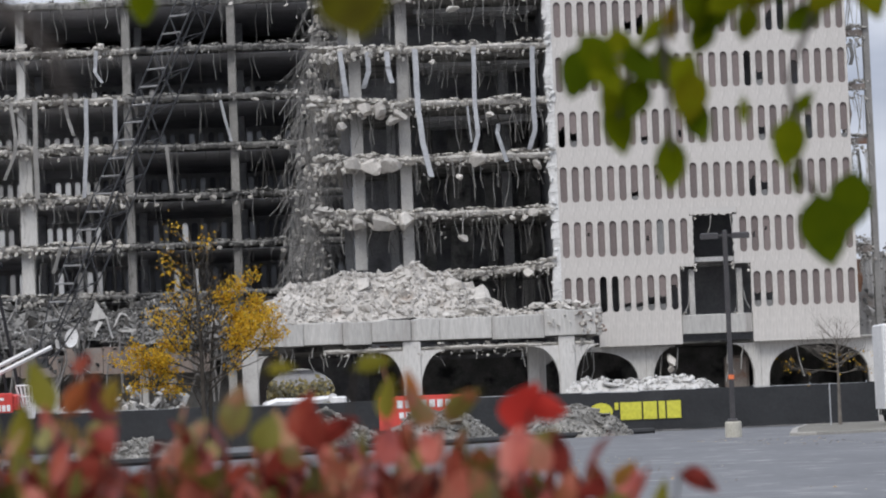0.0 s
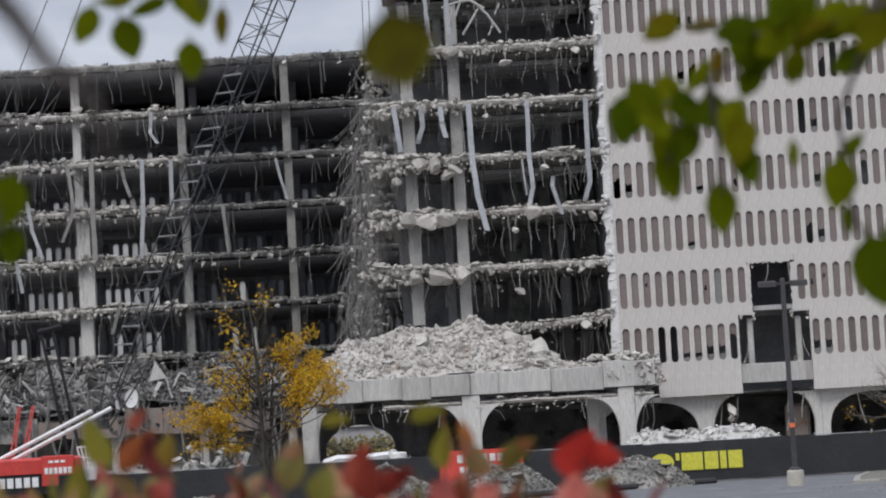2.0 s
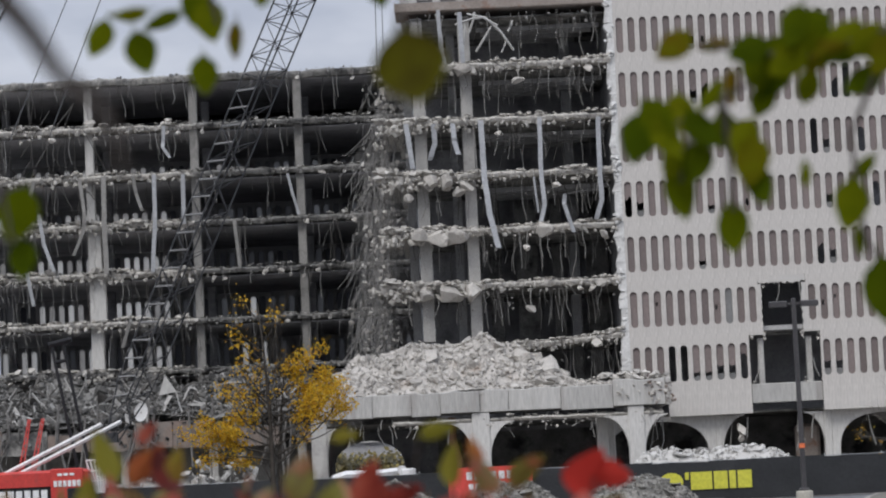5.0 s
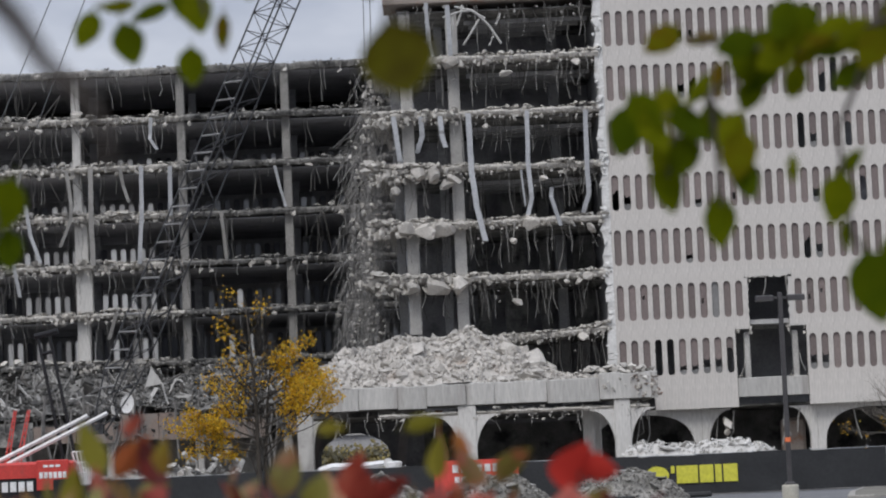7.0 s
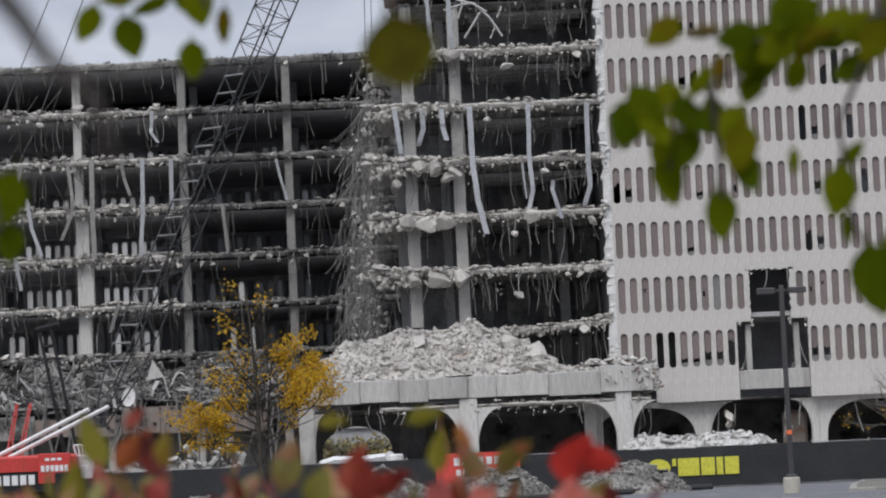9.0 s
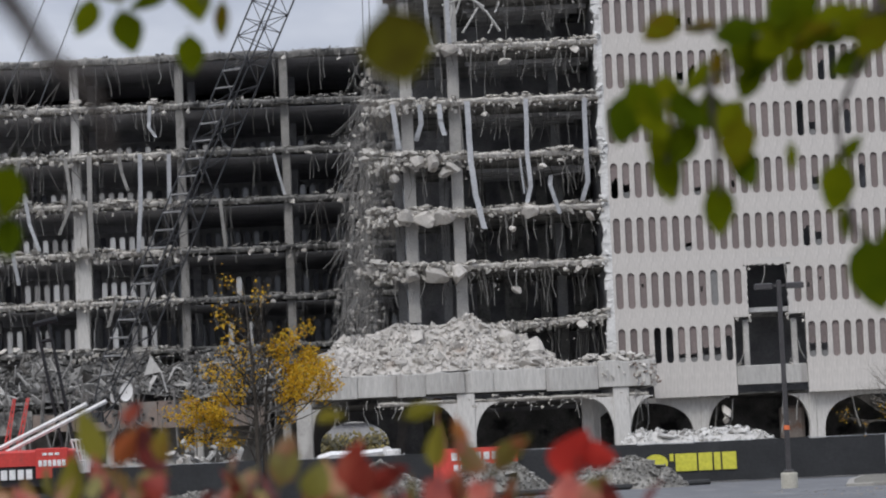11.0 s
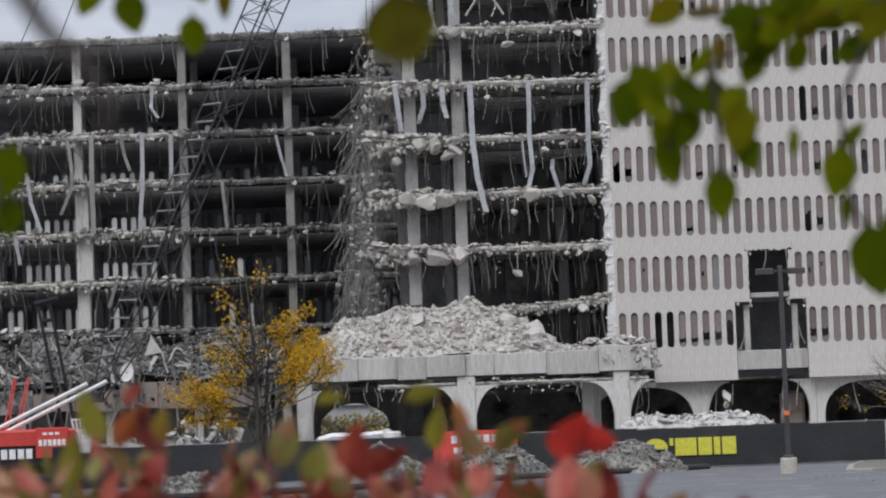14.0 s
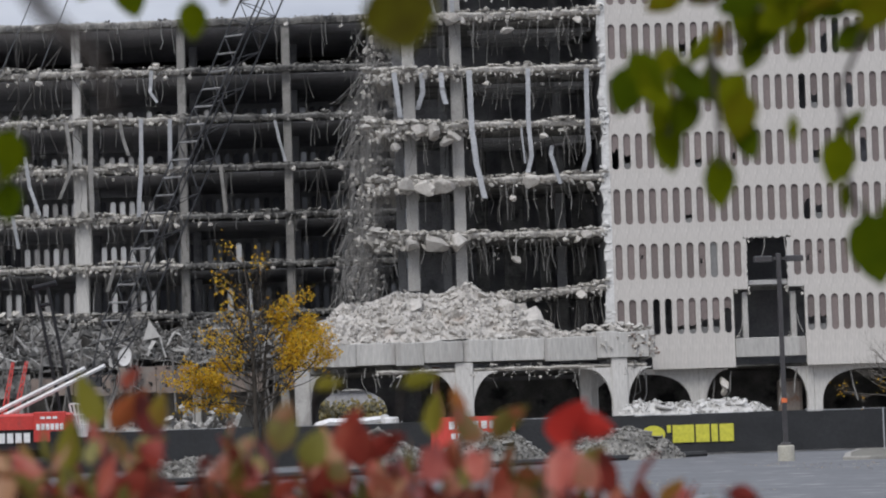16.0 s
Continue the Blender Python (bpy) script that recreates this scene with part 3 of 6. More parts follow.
# penthouse with louvres behind the roof edge
s = Soup().box(-3.1, 33.0, FRONT + 4.2, FRONT + 15, 33.3, 39.5)
part("penthouse_wall", s, M["penthouse"], block)
RIB = 1.62
for i in range(23):
    x = -2.2 + RIB * i
    s = Soup().bevel_box(x - 0.28, x + 0.28, FRONT + 3.75, FRONT + 4.2, 33.6, 39.5, 0.05)
    part("penthouse_rib", s, M["penthouse"], block)
    if i < 7:
        s = Soup()
        for j in range(15):
            z = 34.1 + 0.19 * j
            m = Matrix.Translation((x + RIB / 2, FRONT + 4.08, z)) @ Matrix.Rotation(radians(-38), 4, "X")
            s.box(-0.52, 0.52, -0.12, 0.0, -0.015, 0.015, m)
        part("louvre", s, M["louvre"], block)
        s = Soup().box(x + 0.29, x + RIB - 0.29, FRONT + 4.15, FRONT + 4.19, 33.9, 37.1)
        part("louvre_recess", s, M["dark"], block)
s = Soup().box(-3.4, X0 - 0.3, FRONT + 0.4, FRONT + 4.2, 32.9, 33.35)
s.box(-3.4, X0 - 0.3, FRONT + 0.3, FRONT + 0.42, 32.95, 33.5)
part("roof_edge_beam", s, M["rust_grey"], block, "rust-stained steel edge under the penthouse")
for xa, xb in ((12.3, 16.9), (18.35, 23.55), (25.1, 30.5)):
    rail = part("roof_rail", Soup().tube([(xa, FRONT + 0.3, 34.2), (xb, FRONT + 0.3, 34.2)], 0.05, 5).tube([(xa, FRONT + 0.3, 33.6), (xb, FRONT + 0.3, 33.6)], 0.04, 5), M["white_paint"], block)
    for j in range(4):
        x = xa + (xb - xa) * j / 3
        part("rail_post", Soup().tube([(x, FRONT + 0.3, 33.4), (x, FRONT + 0.3, 34.22)], 0.05, 5), M["white_paint"], rail)

# exposed frame beyond the facade's far end
s = Soup().bevel_box(32.3, 32.75, FRONT + 3, FRONT + 3.45, 0, 29.4, 0.05)
part("frame_column", s, M["column_dim"], block)
for k, z in enumerate(LEVELS[:-1]):
    s = Soup().bevel_box(30.6, 32.4, FRONT + 3.1, FRONT + 3.45, z + 0.08, z + 0.5, 0.03)
    part("frame_beam", s, M["rust_grey"], block)
# ground-floor arcade
ARCH = 7.65


def arch_bay(x0, x1, y0, y1, ztop, pier, zs, rise):
    """Wall of one bay between pier centres with a flat-shouldered arch through it."""
    s = Soup()
    cx, a = (x0 + x1) / 2, (x1 - x0) / 2 - pier
    curve = [(cx - a, 0.0)] + [(cx - a * math.copysign(abs(math.cos(math.pi * i / 20)) ** 0.78, math.cos(math.pi * i / 20)), zs + rise * math.sin(math.pi * i / 20) ** 0.78) for i in range(21)] + [(cx + a, 0.0)]
    k = len(curve)
    outer = []
    for i, (x, z) in enumerate(curve):
        if i == 0:
            outer.append((x0, 0.0))
        elif i == k - 1:
            outer.append((x1, 0.0))
        else:
            f = (i - 1) / (k - 3)
            outer.append((x0 + (x1 - x0) * min(1, max(0, (f - 0.12) / 0.76)), ztop if 0.1 < f < 0.9 else zs + (ztop - zs) * (f / 0.1 if f <= 0.1 else (1 - f) / 0.1)))
    for y, flip in ((y0, False), (y1, True)):
        vs = [(x, y, z) for x, z in curve] + [(x, y, z) for x, z in outer]
        s.add(vs, [((i, i + k, i + 1 + k, i + 1) if not flip else (i + 1, i + 1 + k, i + k, i)) for i in range(k - 1)])
    s.add([(x, y0, z) for x, z in curve] + [(x, y1, z) for x, z in curve], [(i, i + 1, i + 1 + k, i + k) for i in range(k - 1)])
    s.add([(x0, y0, 0), (x0, y1, 0), (x0, y1, ztop), (x0, y0, ztop), (x1, y0, 0), (x1, y1, 0), (x1, y1, ztop), (x1, y0, ztop)],
          [(0, 3, 2, 1), (4, 5, 6, 7), (3, 7, 6, 2)])
    return s


def springer(px, sides, y0, y1, w, foot_z, top_z, reach, rise):
    """A pier with the stumps of arches springing from it."""
    s = Soup().bevel_box(px - w / 2, px + w / 2, y0, y1, 0, top_z, 0.04)
    for sx in sides:
        curve = [(px + sx * (w / 2 - 0.02 + reach * (1 - math.cos(math.pi / 2 * j / 8))), top_z - 0.12 - rise * (1 - math.sin(math.pi / 2 * j / 8))) for j in range(9)]
        vs = []
        for xa, za in curve:
            vs += [(xa, y0 + 0.06, za), (xa, y0 + 0.06, top_z - 0.05), (xa, y1 - 0.06, top_z - 0.05), (xa, y1 - 0.06, za)]
        s.add(vs, [(4 * j + q, 4 * j + 4 + q, 4 * j + 4 + (q + 1) % 4, 4 * j + (q + 1) % 4) for j in range(8) for q in range(4)] + [(0, 1, 2, 3), (35, 34, 33, 32)])
    return s


AY = FRONT + 0.9
for x in (8.82, 24.12):
    part("arch", arch_bay(x, x + ARCH, AY, AY + 0.55, 5.25, 0.49, 2.5, 2.42), M["pier"], block)
part("arch_stump", springer(16.47 + 0.25, (1,), AY + 0.01, AY + 0.54, 0.5, 0, 5.2, 1.5, 2.3), M["pier"], block, "stump of a broken arch on its pier")
part("arch_stump", springer(24.12 - 0.25, (-1,), AY + 0.01, AY + 0.54, 0.5, 0, 5.2, 1.3, 2.2), M["pier"], block, "stump of a broken arch on its pier")
for xa, xb in ((13.5, 18.88), (23.6, 31.7)):
    part("overhang_soffit", Soup().box(xa, xb, FRONT + 0.33, FRONT + 2.2, 5.26, 5.4), M["column"], block)
# Arcade in shade-dark concrete; the added end piece blocks side light
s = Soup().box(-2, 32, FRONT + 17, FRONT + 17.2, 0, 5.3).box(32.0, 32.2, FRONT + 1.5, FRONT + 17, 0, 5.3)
part("arcade_back_wall", s, M["shade_dark"], block)
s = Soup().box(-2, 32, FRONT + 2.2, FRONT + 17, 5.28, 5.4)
part("arcade_ceiling", s, M["shade_dark"], block)
s = Soup()
rng = random.Random(61)
for i in range(9):
    x = rng.choice([17.6, 18.6, 22.0, 23.0, 26.5, 13.0, 12.5])
    y = FRONT + rng.uniform(0.6, 2)
    s.tube([(x, y, 5.0), (x + rng.uniform(-0.3, 0.3), y, rng.uniform(3.6, 4.4)), (x + rng.uniform(-0.6, 0.6), y, rng.uniform(2.6, 3.6))], 0.045, 4)
tagged(part("hanging_conduit", s, M["wire_pale"], block), kind="stuff")
part("hanging_insulation", Soup().chunk(rng, (18.1, FRONT + 0.5, 4.1), 1.1, 1.0).chunk(rng, (18.15, FRONT + 0.5, 3.6), 0.8), M["chunk"], block, "pale torn insulation hanging in the arch")
part("rusty_duct", Soup().bevel_box(22.0, 23.6, FRONT + 3, FRONT + 4, 0.03, 4.4, 0.2), M["rust_grey"], block, "rusty brown duct standing inside the arcade")


# ---- torn floors ----
def torn_slab(x0, x1, yf, yb, z, seed, thick=0.34, rag=0.5, sag=None):
    """A floor slab with a ragged, crumbling front edge."""
    s, n = Soup(), int((x1 - x0) / 0.22)
    rows = []
    for i in range(n + 1):
        x = x0 + (x1 - x0) * i / n
        d = sag(x) if sag else 0.0
        fy = yf + rag * (wave(x, seed, 0.7) + 0.6 * wave(x, seed + 1, 2.6))
        zt = z + 0.05 * wave(x, seed + 2, 3.0) + d
        zb = z - thick - 0.10 * wave(x, seed + 3, 2.2) + d
        rows.append([(x, fy + 0.12, zt), (x, fy, zt - 0.10), (x, fy + 0.05 * wave(x, seed + 5, 5), (zt + zb) / 2), (x, fy + 0.12, zb), (x, yb, z - thick), (x, yb, z)])
    k = 6 * n
    s.add([v for r in rows for v in r],
          [(6 * j + i, 6 * j + (i + 1) % 6, 6 * j + (i + 1) % 6 + 6, 6 * j + i + 6) for j in range(n) for i in range(6)]
          + [(5, 4, 3, 2, 1, 0), (k, k + 1, k + 2, k + 3, k + 4, k + 5)])
    return s


def crust(x0, x1, yf, z, seed, count, big=0.5, low=0.28, sag=None, heap=0.25):
    """Crumbled concrete on the lip of a slab and clinging under it."""
    s, rng = Soup(), random.Random(seed)
    for i in range(count):
        x = rng.uniform(x0, x1)
        d = sag(x) if sag else 0.0
        c = 0.5 + 0.8 * wave(x, seed, 0.55)
        if rng.random() < 0.62:
            s.chunk(rng, (x, yf + rng.uniform(-0.15, 0.9), z + d + max(0, c) * heap * rng.random() + 0.04), (0.08 + (big - 0.08) * rng.random() ** 1.8) * (0.6 + 1.1 * max(0, c)) * (1.35 if i % 2 else 1.0), 0.34 if i % 2 else 0.7)
        else:
            s.chunk(rng, (x, yf + rng.uniform(-0.25, 0.25), z + d - rng.uniform(0.1, low + 0.3 * max(0, c))), rng.uniform(0.10, big * 0.8))
    return s


# debris in the bare frame beyond the facade
rng = random.Random(77)
s = Soup()
for k, z in enumerate(LEVELS[:-1]):
    d = crust(30.6, 32.4, FRONT + 3.1, z + 0.5, 700 + k, 110 if k > 1 else 160, 0.46, 1.0, heap=0.5 if k > 1 else 1.3)
    s.add(d.v, d.f)
for i in range(70):
    z = rng.choice(LEVELS)
    x = rng.uniform(30.7, 32.3)
    s.tube([(x, FRONT + 3, z - 0.3), (x + rng.uniform(-0.2, 0.2), FRONT + 2.9, z - 0.3 - rng.uniform(0.3, 1.2)), (x + rng.uniform(-0.4, 0.4), FRONT + 2.9, z - rng.uniform(1.4, 3.4))], rng.uniform(0.015, 0.04), 3)
tagged(part("frame_debris", s, M["raw"], block), kind="stuff")
for k, (xa, w, h) in enumerate(((31.0, 0.4, 2.2), (30.75, 0.35, 1.6), (31.5, 0.2, 2.8), (30.9, 0.3, 2.0), (31.3, 0.25, 1.5))):
    z = LEVELS[k] - 0.4
    part("hanging_panel", Soup().ribbon([(xa + w / 2, FRONT + 3.0, z), (xa + w / 2 + 0.1, FRONT + 2.85, z - h * 0.6), (xa + w / 2 - 0.05, FRONT + 2.9, z - h)], w, 0.04), M["rust"] if k == 0 else M["rust_grey"] if k % 2 else M["shade_dark"], block, "torn wall panel hanging from the bare frame")

centre = thing("torn_centre_section", (3.2, FRONT + 5, 0), "gutted centre of the office building with bare floors and hanging debris", "building ruin")
C0, C1 = -3.7, X0 - 0.3
for k, z in enumerate(LEVELS):
    if k == 0:
        x0, sag = 3.4, (lambda x: -0.5 + 0.07 * (x - 3.4))
    else:
        x0, sag = C0 + (0.6 if k == 5 else 0.0), None
    if k < 6:
        part("floor_slab", torn_slab(x0, C1, FRONT, FRONT + 17, z, 100 + k, sag=sag), M["raw"], centre, "broken concrete floor slab")
        tagged(part("slab_crust", crust(x0, C1, FRONT, z, 200 + k, 330, 0.46, 0.5, sag=sag, heap=0.3), M["raw"], centre), kind="stuff")
        if 0 < k < 5:
            tagged(part("slab_crust", crust(C0 - 0.5, 1.2 if k > 3 else 0.6, FRONT - 0.15, z - 0.1, 230 + k, 150, 0.72, 0.7, heap=0.4 if k != 2 else 0.9), M["raw"], centre), kind="stuff")
    # Ceiling colour holds the shade under the slab
    part("ceiling", Soup().box(C0 + 1, C1, FRONT + 1.0, FRONT + 16.5, z - 0.47, z - 0.41), M["shade_dark"], centre)
for k in range(7):
    z0 = LEVELS[k] - STOREY if k else 6.0
    z1 = LEVELS[k] - 0.3
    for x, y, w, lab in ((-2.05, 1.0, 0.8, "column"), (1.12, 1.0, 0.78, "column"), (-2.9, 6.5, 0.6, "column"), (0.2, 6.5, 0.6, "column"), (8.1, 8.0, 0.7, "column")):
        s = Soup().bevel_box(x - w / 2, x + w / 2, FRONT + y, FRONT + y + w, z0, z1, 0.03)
        # Columns set back use the dimmer interior colour for the shade there
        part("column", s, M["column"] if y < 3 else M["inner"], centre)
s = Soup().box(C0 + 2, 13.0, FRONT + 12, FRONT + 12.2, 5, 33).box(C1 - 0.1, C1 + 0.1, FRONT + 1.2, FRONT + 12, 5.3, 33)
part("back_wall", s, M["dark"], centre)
# Backing wall added so the space behind the arch stays dark
part("lower_wall", Soup().box(-2.9, -1.9, FRONT + 17.21, FRONT + 17.4, 0.03, 5.27), M["dark"], centre)
# Partitions in the same shade-dark colour
for k in range(0, 3):
    z = LEVELS[k]
    for xa, xb in ((2.2, 3.1), (4.1, 5.6), (6.6, 7.4), (8.9, 10.4)):
        part("partition", Soup().box(xa, xb, FRONT + 9.0, FRONT + 9.15, z, z + 3.2), M["shade_dark"], centre)
for k in range(3, 7):
    z = LEVELS[k] - 0.6
    for j in range(4):
        part("duct", Soup().bevel_box(2.0 + 0.3 * j, C1 - 0.4 - 0.5 * j, FRONT + 3.5 + 1.8 * j, FRONT + 3.8 + 1.8 * j, z - 0.35, z - 0.05, 0.05), M["inner"], centre)

# ---- the far wing, set back, gutted ----
wing = thing("torn_far_wing", (-22, WING + 8, 0), "gutted far office wing with dark bare floors open to the front", "building ruin")
W0, W1 = -46.0, -3.0
for k, z in enumerate(LEVELS):
    top = k == 6
    thick = 0.36 if not top else 0.5
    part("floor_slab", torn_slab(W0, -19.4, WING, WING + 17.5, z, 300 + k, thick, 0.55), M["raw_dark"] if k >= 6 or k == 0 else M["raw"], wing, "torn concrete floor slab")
    # This half of each floor is darker, haze and shadow in its colour
    part("floor_slab", torn_slab(-19.39, W1 if not top else -4.6, WING, WING + 17.5, z, 300 + k, thick, 0.55), M["shade_dark"], wing, "torn concrete floor slab coloured darker for haze and shadow")
    tagged(part("slab_crust", crust(W0 + 6, W1 - 1.6, WING, z, 400 + k, 380 if not top else 150, 0.46 if not top else 0.3, 0.4, heap=0.25 if not top else 0.03), M["raw_dark"], wing), kind="stuff")
    if k < 6:
        tagged(part("slab_crust", crust(-36, -19.6, WING - 0.1, z, 440 + k, 260 if k < 5 else 120, 0.66, 0.6, heap=0.35), M["raw"], wing), kind="stuff")
    part("ceiling", Soup().box(W0, W1, WING + 1.0, WING + 17.4, z - 0.56, z - 0.50), M["ceiling"], wing)
for k in range(0, 7):
    z0, z1 = (LEVELS[k] - STOREY if k else 5.0), LEVELS[k] - 0.3
    for i in range(5):
        x = -11.45 - 7.87 * i
        wide = 0.62 + (0.35 if i == 2 and k < 4 else 0.0) + (0.25 if i == 2 and k == 2 else 0.0)
        s = Soup().bevel_box(x - 0.31, x - 0.31 + wide, WING + 0.7, WING + 1.3, z0, z1, 0.04)
        # Columns towards the centre, and the back row, are coloured darker for shade
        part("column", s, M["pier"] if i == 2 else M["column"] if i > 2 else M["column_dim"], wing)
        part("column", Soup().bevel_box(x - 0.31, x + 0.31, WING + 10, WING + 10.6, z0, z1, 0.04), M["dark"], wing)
# back facade of the wing: the same slots, seen from inside against the sky
BACK = WING + 17.5
back_glass = leafy("dusty_back_glass", [(0.0, (0.09, 0.09, 0.095)), (0.45, (0.17, 0.17, 0.175)), (0.8, (0.30, 0.30, 0.30)), (1.0, (0.45, 0.45, 0.45))], 0.6, through=0.88)
BACK_PANEL = PANEL_MID.copy()
BACK_PANEL.materials.clear()
BACK_PANE = PANE_FULL.copy()
BACK_PANE.materials.clear()
BACK_PANE_PALE = BACK_PANE.copy()
back_pale = leafy("pale_dusty_back_glass", [(0.0, (0.62, 0.60, 0.57)), (1.0, (0.92, 0.90, 0.86))], 0.6, through=0.95)
rng = random.Random(8)
keep, run = True, 0
for k in range(0, 6):
    for i in range(int((W1 + 4 + 37) / PITCH)):
        x = -37 + PITCH * i
        z = LEVELS[k] + 0.40
        place("back_panel", BACK_PANEL, M["inner"], wing, Matrix.Translation((x, BACK, z)))
        if run <= 0:
            keep = rng.random() < 0.98
            run = rng.randint(2, 6)
        run -= 1
        if keep or x > -29 or k > 2:
            bright = rng.random() < (0.8 if x < -23 and k < 5 else 0.5 if k <= 2 and -18 < x < -15.2 else 0.05)
            place("window_pane", BACK_PANE_PALE if bright else BACK_PANE, back_pale if bright else back_glass, wing, Matrix.Translation((x, BACK + 0.2, z)))
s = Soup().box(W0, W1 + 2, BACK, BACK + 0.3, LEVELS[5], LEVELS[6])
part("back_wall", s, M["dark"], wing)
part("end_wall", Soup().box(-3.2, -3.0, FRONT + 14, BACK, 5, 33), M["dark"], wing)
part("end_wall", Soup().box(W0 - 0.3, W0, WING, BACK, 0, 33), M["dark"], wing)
# Added backing in shade-dark concrete behind the wing's ground floor
s = Soup().box(W0, -11, WING + 6, WING + 6.2, 0.03, LEVELS[0] - 0.4)
part("lower_wall", s, M["shade_dark"], wing)

# ---- low entrance canopy with fluted fascia, carrying the rubble ----
CAN = 154.0
canopy = thing("entrance_canopy", (2, CAN + 5, 0), "low concrete entrance canopy with stained fluted fascia, covered in rubble", "canopy")
rng = random.Random(21)
x = -9.0
i = 0
while x < 12.4:
    w = min(rng.choice([1.75, 1.78, 1.6, 2.4] if x < 2.5 else [3.0, 3.2, 2.7]), 12.72 - x)
    n = 10
    top = [7.12 + 0.10 * wave(x + w * j / n, 31, 2.0) + (0.25 if x > 9 else 0) for j in range(n + 1)]
    s = Soup()
    dy, dz = rng.uniform(-0.09, 0.09), rng.uniform(-0.08, 0.08)
    prof = [(x + 0.014 + (w - 0.028) * j / n, CAN + dy - 0.05 * math.sin(math.pi * j / n) - 0.025 * (j % 2), top[j]) for j in range(n + 1)]
    vs = []
    for xa, ya, ta in prof:
        vs += [(xa, ya, 5.78 + dz), (xa, ya, ta - 0.04), (xa, ya + 0.05, ta), (xa, CAN + 0.35, ta), (xa, CAN + 0.35, 5.78 + dz)]
    m = 5 * n
    s.add(vs, [(5 * j + q, 5 * j + 5 + q, 5 * j + 5 + (q + 1) % 5, 5 * j + (q + 1) % 5) for j in range(n) for q in range(5)] + [(0, 1, 2, 3, 4), (m + 4, m + 3, m + 2, m + 1, m)])
    part("fascia_panel", s, M["fascia"], canopy)
    x += w
s = Soup().box(-9.0, 12.7, CAN + 0.36, FRONT - 0.1, 6.35, 6.9)
part("roof_slab", s, M["raw"], canopy)
# Soffit coloured for the shade under the canopy
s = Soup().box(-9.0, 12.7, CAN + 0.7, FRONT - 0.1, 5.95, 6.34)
part("soffit", s, M["shade_dark"], canopy)
s = Soup()
for j in range(14):
    y = CAN + 0.4 + 0.75 * j
    part("end_fascia", Soup().box(12.5, 12.75, y, y + 0.73, 5.85, 7.25 + 0.1 * wave(y, 4, 2)), M["fascia"], canopy)
part("rusty_corner", crust(11.3, 12.9, CAN + 0.02, 7.0, 91, 130, 0.42, 1.0), M["rust_grey"], canopy, "rust-brown crumbled corner of the canopy")
for px, w in ((-8.95, 0.96), (0.98, 1.1), (10.5, 1.0)):
    s = Soup().bevel_box(px - w / 2, px + w / 2, CAN + 0.1, CAN + 1.0, 0, 5.78, 0.05)
    for sx in (-1, 1):
        if px < -5 and sx < 0:
            continue
        reach = 1.5 if px > 0 else 0.6
        curve = [(px + sx * (w / 2 - 0.02 + reach * (1 - math.cos(math.pi / 2 * j / 8))), 5.15 - 2.3 * (1 - math.sin(math.pi / 2 * j / 8))) for j in range(9)]
        for (xa, za), (xb, zb) in zip(curve, curve[1:]):
            s.add([(xa, CAN + 0.2, za), (xb, CAN + 0.2, zb), (xb, CAN + 0.2, 5.2), (xa, CAN + 0.2, 5.2), (xa, CAN + 0.9, za), (xb, CAN + 0.9, zb), (xb, CAN + 0.9, 5.2), (xa, CAN + 0.9, 5.2)],
                  [(0, 1, 2, 3), (7, 6, 5, 4), (0, 4, 5, 1), (3, 2, 6, 7), (0, 3, 7, 4), (1, 5, 6, 2)])
    part("pier", s, M["pier"] if px > -5 else M["column"], canopy)
part("broken_ledge", torn_slab(-4.4, 12.2, CAN + 0.15, CAN + 1.6, 5.42, 55, 0.22, 0.35), M["raw"], canopy)
tagged(part("ledge_crust", crust(-4.4, 12.2, CAN + 0.2, 5.35, 56, 150, 0.3, 0.35), M["raw"], canopy), kind="stuff")
part("rusty_pipe", Soup().tube([(-0.75, CAN + 2.2, 5.6), (-0.8, CAN + 2.2, 4.2), (-0.45, CAN + 2.2, 2.9), (-0.4, CAN + 2.2, 0.0)], 0.26, 10), M["rust"], canopy, "dark rusty standing pipe")
for j, xx in enumerate((8.9, 9.5)):
    part("inner_pier", Soup().bevel_box(xx - 0.7, xx, CAN + 3 + 3 * j, CAN + 3.8 + 3 * j, 0, 5.6, 0.05), M["pier"], canopy)
s = Soup()
rng = random.Random(17)
for j in range(46):
    xx = rng.uniform(-7.5, 12.3)
    y = CAN + rng.uniform(0.0, 0.9)
    z = 5.6 if rng.random() < 0.7 else 5.2
    s.tube([(xx, y, z), (xx + rng.uniform(-0.25, 0.25), y, z - rng.uniform(0.1, 0.6)), (xx + rng.uniform(-0.4, 0.4), y, z - rng.uniform(0.4, 1.3))], rng.uniform(0.02, 0.045), 3)
tagged(part("dangling_rebar", s, M["wire_pale"], canopy), kind="stuff")
tagged(part("edge_crust", crust(-8.8, 12.6, CAN + 0.35, 7.1, 58, 420, 0.42, 0.12, heap=0.3), M["raw"], canopy), kind="stuff")
tagged(part("edge_crust", crust(9.4, 12.7, CAN - 0.02, 6.95, 60, 70, 0.4, 0.7), M["raw"], canopy), kind="stuff")
tagged(part("edge_crust", crust(7.5, 12.6, CAN + 0.5, 7.35, 59, 160, 0.6, 0.3, heap=0.5), M["raw"], canopy), kind="stuff")
# the round-topped opening behind, open to the far side
s = Soup()
cv = [(-9.7 + 5.1 * j / 24, 3.4 + 1.5 * math.sin(math.pi * j / 24) ** 0.55) for j in range(25)]
